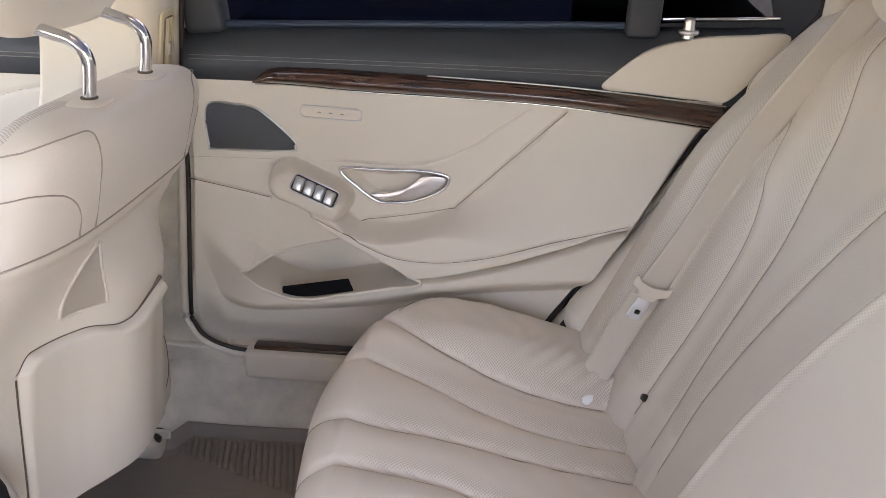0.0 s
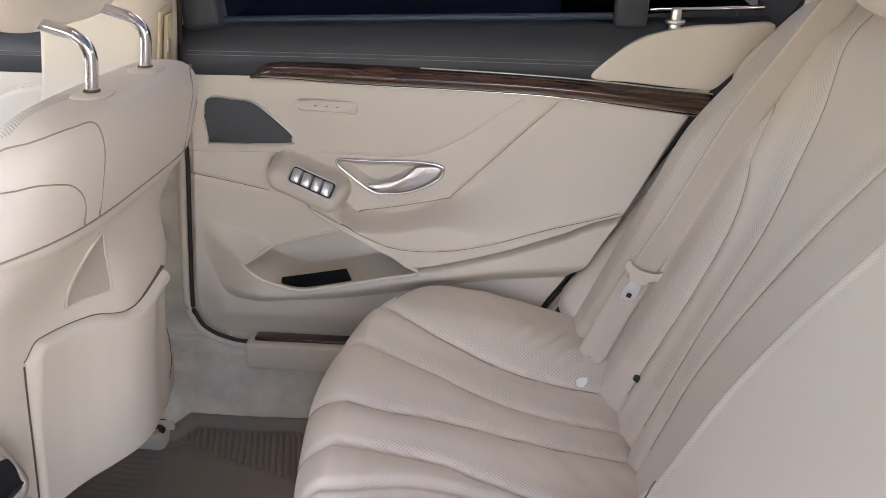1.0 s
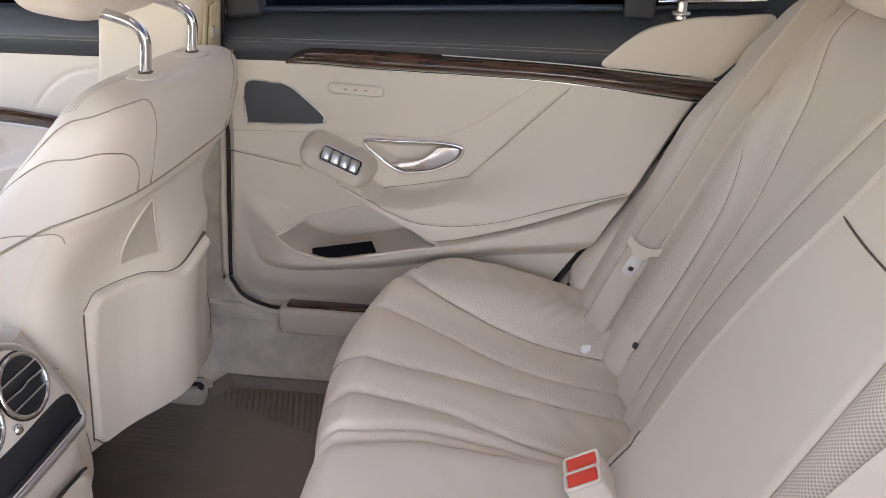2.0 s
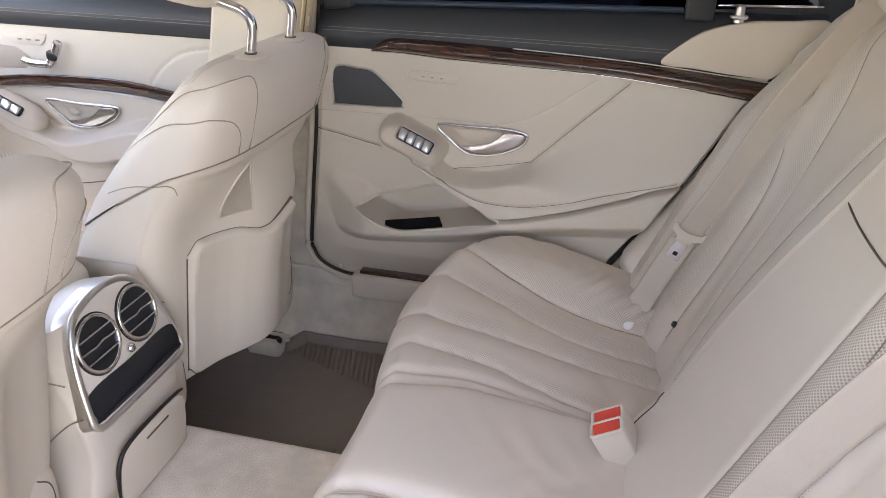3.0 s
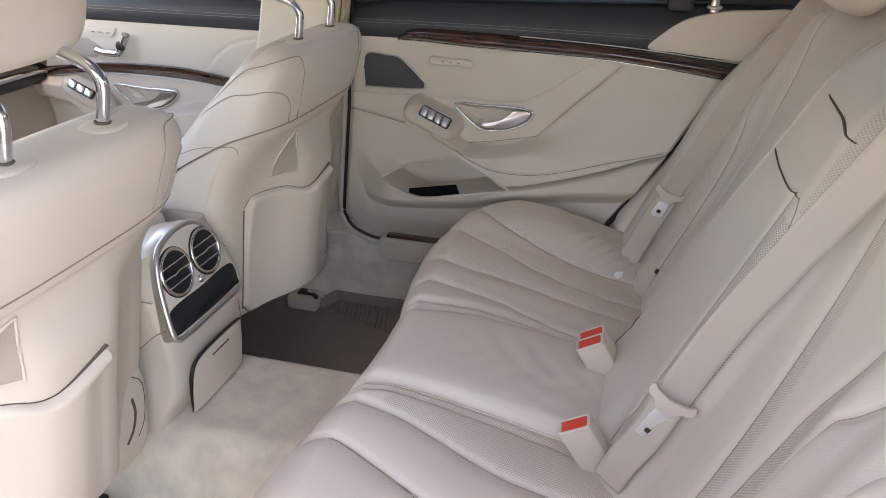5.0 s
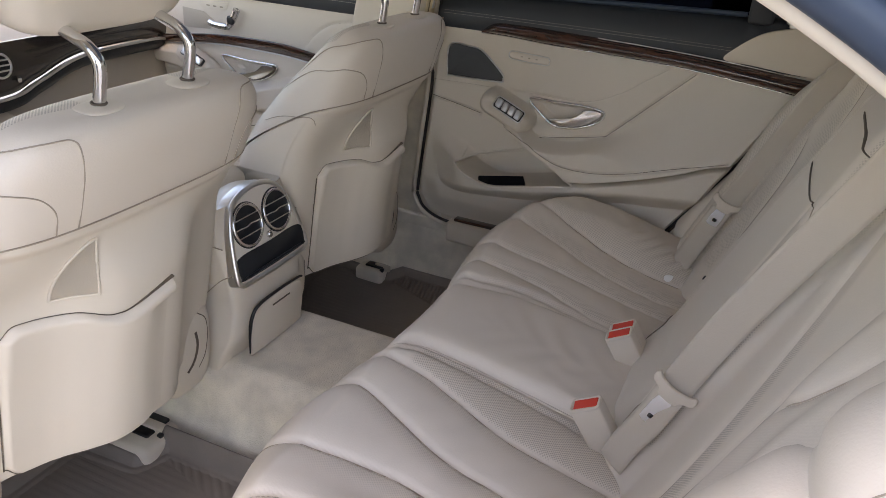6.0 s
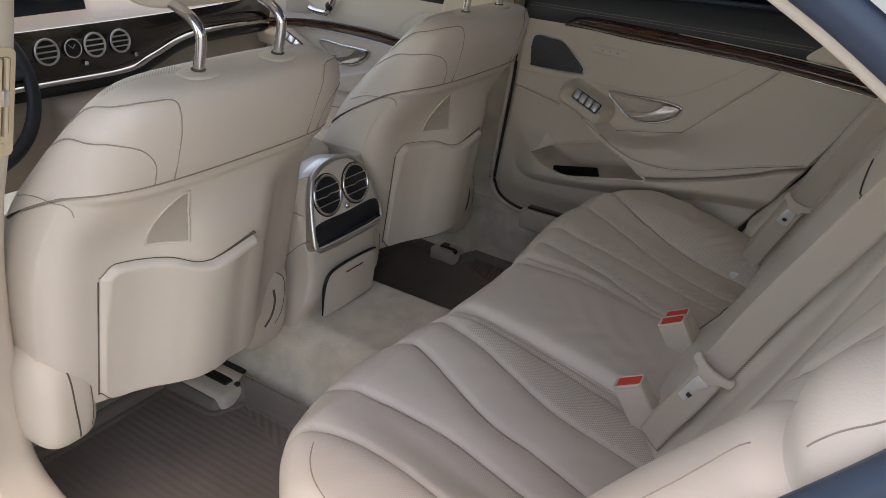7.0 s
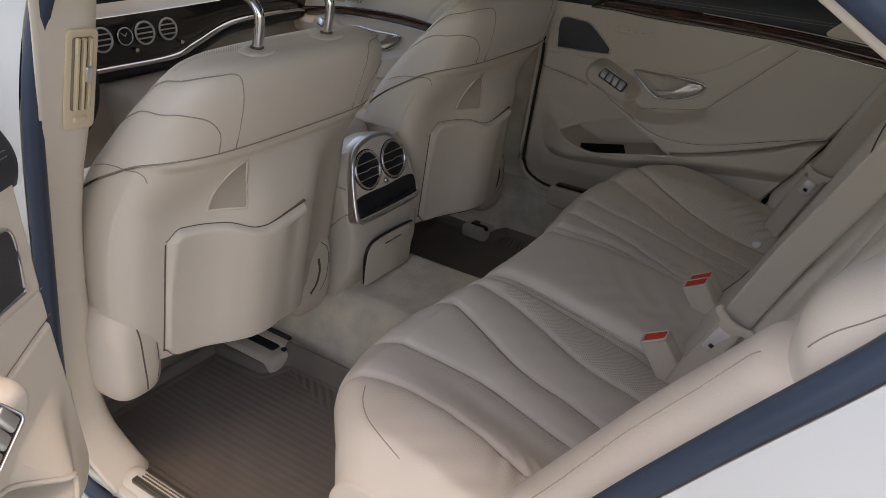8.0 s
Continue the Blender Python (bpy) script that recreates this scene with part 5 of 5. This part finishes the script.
vent_cream = material("warm_cream_plastic", (0.66, 0.54, 0.37), 0.5, blotch=0.03)
shade_brown = material("vent_shade", (0.22, 0.165, 0.10), 0.7)


def sill(side):
    th = thing("door_sill", "cream sill cover with ribbed metal entry plate", "door sill", "door sills", kind="structure", at=(-0.2, side * 0.72, 0.1))
    x, w = np.meshgrid(np.linspace(-0.62, 0.16, 60), np.linspace(0, 1, 20), indexing="ij")
    y = 0.695 + 0.060 * w
    z = 0.105 + 0.015 * np.sin(np.pi * np.clip(w * 1.2, 0, 1)) - 0.09 * (1 - step(0.0, 0.2, w)) - 0.02 * step(0.8, 1, w) - 0.035 * step(-0.54, -0.62, x)
    cover = sheet("cover", np.stack([x, side * y, z], -1), hard_trim, th, flip=side < 0, thick=0.004)
    plate = slab("entry_plate", round_rect(0.40, 0.036, 0.006), 0.005, entry_metal, th, "brownish ribbed metal entry plate", 0.001, pose(-0.338, side * 0.724, 0.1175))
    for k in range(5):
        block("rib", (0.38, 0.003, 0.003), 0.0008, entry_metal, plate, place=pose(-0.338, side * (0.712 + 0.006 * k), 0.123))
    return th


entry_metal = material("entry_plate_metal", (0.20, 0.175, 0.14), 0.4, metal=0.7)


def sill_box():
    th = thing("seat_corner_box", "cream trim box with dark wood top beside the seat base", "trim box", at=(-0.36, 0.72, 0.14))
    block("box", (0.25, 0.045, 0.061), 0.008, hard_trim, th, place=pose(-0.343, 0.7425, 0.1995))
    block("top_strip", (0.235, 0.026, 0.009), 0.003, wood, th, "dark glossy top strip", place=pose(-0.333, 0.748, 0.2335))


def roof():
    th = thing("roof", "pale cloth headliner under the car roof", "car roof", kind="structure", at=(0, 0, 1.2))
    # Unseen roof, drawn forward to keep direct sun off the front door
    x, y = np.meshgrid(np.linspace(-1.42, 0.75, 70), np.linspace(-0.66, 0.66, 60), indexing="ij")
    z = 1.235 - 0.10 * (np.abs(y) / 0.66) ** 4 * 0.6 - 0.10 * step(0.2, 0.8, x) - 0.07 * step(-0.8, -1.42, x)
    # Unseen roof opening with a tinted pane, added to let in light from above
    solid = ~((x > -0.42) & (x < 0.36) & (np.abs(y) < 0.44))
    sheet("headliner", np.stack([x, y, z], -1), headliner, th, keep=solid)
    sheet("roof_skin", np.stack([x, y * 1.08, z + 0.04], -1), white_paint, th, "white painted roof skin", flip=True, keep=solid)
    pane = sheet("added_roof_glass", np.stack([x, y * 1.08, z + 0.035], -1), added_roof_glass, th, "unseen tinted roof panel added for overhead light", keep=(x > -0.46) & (x < 0.40) & (np.abs(y) < 0.48))
    # Unseen roof edges, made wide to block sun from the door panels
    for s in (-1, 1):
        block("roof_rail", (2.16, 0.13, 0.06), 0.02, headliner, th, place=pose(-0.33, s * 0.735, 1.215, 0, 0, 0))


def rear_shelf():
    th = thing("rear_shelf", "cream parcel shelf and rear bulkhead behind the seat", "parcel shelf", kind="structure", at=(0.8, 0, 0.9))
    block("shelf", (0.50, 1.36, 0.04), 0.01, trim, th, place=pose(0.80, 0, 0.93))
    block("bulkhead", (0.04, 1.44, 0.95), 0.01, trim, th, place=pose(0.60, 0, 0.47))
    for s in (-1, 1):
        block("quarter_trim", (0.42, 0.05, 0.36), 0.02, trim, th, "cream rear pillar trim", place=pose(0.70, s * 0.66, 1.05))


# ---- front of the cabin ----
FD_BEZEL = [(-1.256, 0.592), (-1.16, 0.590), (-1.075, 0.590), (-1.056, 0.584), (-1.070, 0.562), (-1.11, 0.540), (-1.150, 0.532), (-1.19, 0.533), (-1.222, 0.556)]


def front_door_y(x, z):
    hi = along(x, (-1.70, -1.40, -1.36, -1.26, -1.20, -1.155, -1.09, -1.02, -0.95, -0.66), (0.60, 0.604, 0.598, 0.536, 0.515, 0.515, 0.532, 0.552, 0.562, 0.57))
    lo = along(x, (-1.70, -1.40, -1.33, -1.25, -1.18, -1.10, -1.02, -0.90, -0.66), (0.56, 0.549, 0.512, 0.490, 0.460, 0.456, 0.474, 0.50, 0.52))
    d = 0.010 + step(0.007, -0.014, z - hi) * (0.026 * step(0.28, 0.42, z) + 0.036 * step(-0.012, 0.008, z - lo))
    d = d - 0.008 * np.exp(-(((z - lo + 0.012) / 0.006) ** 2))
    bz = inside(x, z, curve(FD_BEZEL, 60, closed=True))
    d = d - 0.020 * step(-0.001, 0.014, bz)
    for pts in ([(-0.96, 0.656), (-0.918, 0.701), (-0.852, 0.736), (-0.70, 0.757)], [(-0.93, 0.61), (-0.945, 0.56), (-0.98, 0.51)]):
        d = d - 0.003 * np.exp(-((line_dist(x, z, curve(pts, 20)) / 0.004) ** 2))
    return 0.755 - d


def front_door():
    th = thing("front_car_door", "cream front door panel with walnut strip and chrome handle", "car door", at=(-1.1, 0.80, 0))
    x, z = np.meshgrid(np.linspace(-1.70, -0.665, 260), np.linspace(0.20, 0.772, 170), indexing="ij")
    panel = sheet("door_panel", np.stack([x, front_door_y(x, z), z], -1), trim, th, flip=True)
    for pts in ([(-0.96, 0.656), (-0.918, 0.701), (-0.852, 0.736), (-0.70, 0.757)], [(-0.93, 0.61), (-0.945, 0.56), (-0.98, 0.51)]):
        c = curve(pts, 30)
        tube("seam", np.stack([c[:, 0], front_door_y(c[:, 0], c[:, 1]) + 0.0006, c[:, 1]], -1), 0.0011, seam_mat, panel, sides=5)
    c = curve([(-1.36, 0.36), (-1.18, 0.388), (-1.10, 0.405), (-0.98, 0.432), (-0.86, 0.45)], 40)
    tube("pocket_edge", np.stack([c[:, 0], front_door_y(c[:, 0], c[:, 1]) + 0.0006, c[:, 1]], -1), 0.0016, dark_seam, panel, sides=5)
    u, v = np.meshgrid(np.linspace(-1.70, -0.66, 60), np.linspace(0, 1, 24), indexing="ij")
    z = 0.768 + 0.092 * v
    y = 0.742 + 0.03 * v**2 - 0.012 * np.sin(np.pi * v) + 0.02 * step(0.93, 1, v)
    cap = sheet("upper_pad", np.stack([u, y, z], -1), black_trim, th, "black stitched upper door pad", flip=True, thick=0.03)
    for zz in (0.800, 0.807):
        v = (zz - 0.768) / 0.092
        xs = np.linspace(-1.65, -0.67, 60)
        stitches("stitching", np.stack([xs, 0 * xs + 0.742 + 0.03 * v * v - 0.012 * math.sin(math.pi * v) - 0.0005, 0 * xs + zz], -1), 0.0042, 0.0016, 0.0007, pale_thread, cap, (0, 1, 0))
    xs = np.linspace(-1.62, -0.80, 90)
    top = along(xs, (-1.62, -1.45, -1.27, -1.05, -0.90, -0.80), (0.618, 0.634, 0.656, 0.661, 0.645, 0.628))
    bot = along(xs, (-1.62, -1.45, -1.27, -1.05, -0.90, -0.80), (0.588, 0.609, 0.629, 0.629, 0.616, 0.600))
    w = np.linspace(0, 1, 12)
    zz = bot[:, None] + (top - bot)[:, None] * w
    yy = 0.730 - 0.006 * w[None] - 0.003 * np.sin(np.pi * w)[None] + 0 * zz
    strip = sheet("wood_strip", np.stack([np.broadcast_to(xs[:, None], zz.shape), yy, zz], -1), wood, th, "glossy burr walnut strip", flip=True, thick=0.01)
    tube("bright_edge", np.stack([xs, 0 * xs + 0.735, bot - 0.004], -1), 0.0022, satin, strip, "thin silver line under the wood", sides=6)
    c = curve(FD_BEZEL, 90, closed=True)
    tube("handle_bezel", np.stack([c[:, 0], 0 * c[:, 0] + 0.7405, c[:, 1]], -1), 0.0032, chrome, th, "chrome rim round the pull handle", closed=True)
    lever = curve([(-1.20, 0.545), (-1.16, 0.536), (-1.118, 0.543), (-1.082, 0.563), (-1.064, 0.579), (-1.075, 0.586), (-1.105, 0.584), (-1.118, 0.573), (-1.138, 0.560), (-1.168, 0.551)], 70, closed=True)
    slab("handle_lever", [(q[0], q[1]) for q in lever], 0.014, chrome, th, "polished chrome pull lever", 0.005, axes((0, 0.748, 0), (1, 0, 0), (0, 0, 1), (0.10, -1, 0)), segs=4)
    place = axes((0, 0.745, 0), (1, 0, 0), (0, 0, 1), (0, -1, 0))
    slab("lock_key", [(-1.212, 0.565), (-1.195, 0.555), (-1.178, 0.563), (-1.195, 0.575)], 0.003, hard_trim, th, "", 0.001, axes((0, 0.755, 0), (1, 0, 0), (0, 0, 1), (0, -1, 0)))
    plate = slab("memory_plate", [(-1.345, 0.748), (-1.224, 0.750), (-1.232, 0.732), (-1.245, 0.723), (-1.318, 0.722), (-1.335, 0.735)], 0.003, hard_trim, th, "cream memory button plate", 0.001, place)
    for dx in (-1.30, -1.275, -1.25):
        slab("mark", round_rect(0.012, 0.004, 0.001, 2), 0.0035, seam_mat, plate, "", 0, place @ pose(dx, 0.735, 0))
    seat_switch = curve([(-1.285, 0.726, 0.690), (-1.26, 0.724, 0.685), (-1.215, 0.724, 0.684)], 16)
    tube("seat_switch_base", seat_switch, 0.010, chrome, th, "chrome seat adjuster shaped like a seat", sides=12)
    back = curve([(-1.212, 0.724, 0.688), (-1.195, 0.724, 0.71), (-1.180, 0.724, 0.738)], 16)
    tube("seat_switch_back", back, 0.0105, chrome, th, sides=12)
    pillow("seat_switch_cushion", (-1.200, 0.719, 0.706), (0.026, 0.012, 0.026), black_plastic, th)
    out = [(-1.40, 0.66), (-1.30, 0.665), (-1.275, 0.69), (-1.32, 0.715), (-1.40, 0.72)]
    slab("loudspeaker_grille", out, 0.0025, grille_cloth, th, "pale mesh loudspeaker grille", 0.001, place)
    pod = pillow("switch_pod", (-1.315, 0.702, 0.570), (0.16, 0.07, 0.058), trim, th, "cream switch pod", power=2.8, tilt=24)
    place = axes((-1.310, 0.672, 0.590), (0.915, 0.0, -0.404), (0.30, 0.62, 0.73), (-0.23, -0.78, 0.58))
    plate = slab("switch_plate", round_rect(0.080, 0.026, 0.006), 0.005, black_plastic, pod, "black switch panel", 0.001, place)
    for dx in (-0.026, 0.0, 0.026):
        block("switch_key", (0.021, 0.020, 0.008), 0.003, satin, pod, "silver window switch", place=place @ pose(dx, 0, 0.006, 10, 0, 0))
    win = slab("window_glass", [(-1.62, 0.85), (-0.68, 0.86), (-0.64, 1.14), (-1.1, 1.15), (-1.5, 0.98)], 0.004, tinted_glass, th, "dark tinted window glass", 0, axes((0, 0.79, 0), (1, 0, 0), (0, 0.0, 1), (0, -1, 0)))
    win.visible_shadow = False
    block("outer_skin", (1.04, 0.05, 0.66), 0.02, white_paint, th, "white painted outer skin", place=pose(-1.16, 0.885, 0.54))
    return th


def dash_x(y):
    return -1.40 - 0.07 * (np.abs(y) / 0.7) ** 2.5


def round_vent(parent, y, z, r):
    x = float(dash_x(np.array(y))) + 0.012
    pl = axes((x, y, z), (0, 1, 0), (-0.15, 0, 0.99), (0.99, 0, 0.15))
    w = np.linspace(0, 2 * np.pi, 40, endpoint=False)
    v = slab("air_vent", [(r * math.cos(q), r * math.sin(q)) for q in w], 0.004, black_plastic, parent, "round air vent with silver slats", 0.001, pl)
    tube("ring", np.array([tuple(pl @ Vector((r * math.cos(q), r * math.sin(q), 0.005))) for q in w]), 0.0030, satin, v, closed=True)
    for k in (-1, 0, 1):
        h = r * 0.45 * k
        half = math.sqrt(r * r * 0.9 - h * h)
        tube("slat", np.array([tuple(pl @ Vector((q, h, 0.006))) for q in np.linspace(-half, half, 6)]), 0.0022, satin, v, sides=6)


def dashboard():
    th = thing("dashboard", "cream and walnut dashboard with round vents and chrome line", "dashboard", at=(-1.5, 0, 0.4))
    y, v = np.meshgrid(np.linspace(-0.74, 0.74, 120), np.linspace(0, 1, 30), indexing="ij")
    x = dash_x(y) - 0.45 * v
    z = 0.705 + 0.055 * np.sin(np.clip(v * 3, 0, 1) * np.pi / 2)
    sheet("top_pad", np.stack([x, y, z], -1), trim, th, "cream upper dash pad", flip=True)
    chrome_z = along(y, (-0.74, -0.2, 0.10, 0.20, 0.36, 0.65, 0.75), (0.56, 0.573, 0.572, 0.597, 0.636, 0.628, 0.61))
    z = 0.703 + (chrome_z + 0.004 - 0.703) * v
    x = dash_x(y) + 0.012 * np.sin(np.pi * v)
    sheet("wood_panel", np.stack([x, y, z], -1), dash_wood, th, "dark glossy walnut dash panel")
    yy = np.linspace(-0.74, 0.72, 90)
    cz = along(yy, (-0.74, -0.2, 0.10, 0.20, 0.36, 0.65, 0.75), (0.56, 0.573, 0.572, 0.597, 0.636, 0.628, 0.61))
    tube("chrome_line", np.stack([dash_x(yy) + 0.014, yy, cz], -1), 0.0042, key_metal, th, "sweeping chrome line", sides=10)
    y, v = np.meshgrid(np.linspace(-0.74, 0.74, 100), np.linspace(0, 1, 20), indexing="ij")
    cz = along(y, (-0.74, -0.2, 0.10, 0.20, 0.36, 0.65, 0.75), (0.56, 0.573, 0.572, 0.597, 0.636, 0.628, 0.61))
    z = cz - 0.035 - 0.22 * v
    x = dash_x(y) - 0.015 + 0.03 * np.sin(np.pi * v)
    sheet("glovebox", np.stack([x, y, z], -1), dash_lower, th, "beige lower dash and glovebox")
    tube("dark_gap", np.stack([dash_x(yy) - 0.004, yy, along(yy, (-0.74, -0.2, 0.10, 0.20, 0.36, 0.65, 0.75), (0.56, 0.573, 0.572, 0.597, 0.636, 0.628, 0.61)) - 0.02], -1), 0.016, black_plastic, th, "dark shelf under the chrome line")
    for y, r in ((-0.115, 0.030), (0.016, 0.029), (0.092, 0.028), (-0.25, 0.030)):
        round_vent(th, y, 0.653, r)
    pl = axes((-1.386, -0.047, 0.653), (0, 1, 0), (-0.15, 0, 0.99), (0.99, 0, 0.15))
    w = np.linspace(0, 2 * np.pi, 40, endpoint=False)
    clock = slab("clock", [(0.021 * math.cos(q), 0.021 * math.sin(q)) for q in w], 0.004, black_plastic, th, "small round analogue clock", 0.001, pl)
    tube("ring", np.array([tuple(pl @ Vector((0.022 * math.cos(q), 0.022 * math.sin(q), 0.005))) for q in w]), 0.0022, chrome, clock, closed=True)
    for a, ln in ((0.9, 0.012), (2.4, 0.016)):
        tube("hand_bar", np.array([tuple(pl @ Vector((q * math.cos(a), q * math.sin(a), 0.005))) for q in (0.0, ln / 2, ln)]), 0.0009, satin, clock, sides=5)
    scr = block("display_screen", (0.025, 0.62, 0.13), 0.006, screen_glass, th, "dark wide display screen", place=pose(-1.47, -0.26, 0.785, 0, -12, 0))
    tube("display_rim", np.array([(-1.455, q, 0.722) for q in np.linspace(-0.57, 0.05, 10)]), 0.004, satin, scr, sides=6)
    for y in (-0.10, 0.05):
        pillow("vent_knob", (-1.384, y + 0.085, 0.612), (0.010, 0.012, 0.012), chrome, th)
    block("tunnel_console", (0.80, 0.24, 0.28), 0.04, dash_lower, th, "beige centre tunnel console", place=pose(-1.12, 0.0, 0.36, 0, 8, 0))


dash_wood = material("dark_poplar", (0.028, 0.020, 0.016), 0.2, coat=0.6, blotch=0.4, blotch_scale=40)
dash_lower = material("beige_dash_leather", (0.46, 0.40, 0.33), 0.5, grain=0.1)


def steering_wheel():
    th = thing("steering_wheel", "dark leather steering wheel on its column", "steering wheel", at=(-1.25, -0.435, 0.62))
    w = np.linspace(0, 2 * np.pi, 60, endpoint=False)
    up = Vector((-0.42, 0, 0.907))
    o = Vector((-1.25, -0.435, 0.65))
    rim = np.array([tuple(o + Vector((0, 1, 0)) * (0.185 * math.cos(q)) + up * (0.185 * math.sin(q))) for q in w])
    tube("rim", rim, 0.015, black_trim, th, closed=True, sides=12)
    pillow("hub", tuple(o + Vector((-0.02, 0, 0))), (0.07, 0.16, 0.13), black_trim, th, tilt=-25)
    for a in (0.0, math.pi, -math.pi / 2):
        d = Vector((0, 1, 0)) * math.cos(a) + up * math.sin(a)
        tube("spoke", np.array([tuple(o + d * q) for q in (0.05, 0.11, 0.18)]), 0.012, black_trim, th, sides=8)
    tube("column", np.array([tuple(o + Vector((-q, 0, -0.42 * q))) for q in (0.02, 0.15, 0.30)]), 0.035, black_trim, th, sides=12)


def screens_of_glass():
    for name, pts, label in (
        ("windscreen", [(-1.95, -0.70, 0.78), (-1.95, 0.70, 0.78), (-1.40, 0.60, 1.17), (-1.40, -0.60, 1.17)], "clear sloping windscreen"),
        ("rear_window", [(0.74, -0.58, 1.15), (0.74, 0.58, 1.15), (1.25, 0.64, 0.95), (1.25, -0.64, 0.95)], "tinted sloping rear window"),
    ):
        bm = bmesh.new()
        bm.faces.new([bm.verts.new(q) for q in pts])
        tagged(part(name, bm, clear_glass if name == "windscreen" else shaded_glass), label + " glass of the car", "car window", kind="structure")


def build_all():
    ground()
    floor()
    floor_mat(1)
    floor_mat(-1)
    seat_rail(-0.222, 0.13)
    seat_rail(0.655, 0.055, -0.672, 0.09)
    rear_bench()
    for y in (-0.37, 0.37):
        rear_headrest(y)
    side_bolster(1)
    side_bolster(-1)
    belts()
    light_fleck()
    buckle(0.160, 0.078, 0.409, True)
    buckle(0.160, -0.150, 0.405, False)
    far = rear_door()
    m = Matrix.Translation((-0.478, -0.866, 0)) @ Matrix.Rotation(radians(-60), 4, "Z") @ Matrix.Diagonal((1, -1, 1, 1))
    copy_thing(far, m)
    s = front_seat(0.395)
    # the driver's seat is reclined a little further
    copy_thing(s, Matrix.Translation((-0.633, -0.404, 0.074)) @ Matrix.Rotation(radians(4.2), 4, "Y"))
    console()
    body_side(-1)
    body_side(1)
    pillar_trim(-1)
    pillar_trim(1)
    sill(-1)
    sill_box()
    roof()
    rear_shelf()
    front = front_door()
    # Unseen near front door, added to block low light from its side
    near = copy_thing(front, Matrix.Translation((-1.1, -0.80, 0)) @ Matrix.Diagonal((1, -1, 1, 1)))
    # its glass is taken out to let outside light into the front cabin
    for ob in list(near.children):
        if ob.name.startswith("window_glass"):
            bpy.data.objects.remove(ob)
    dashboard()
    steering_wheel()
    screens_of_glass()


build_all()
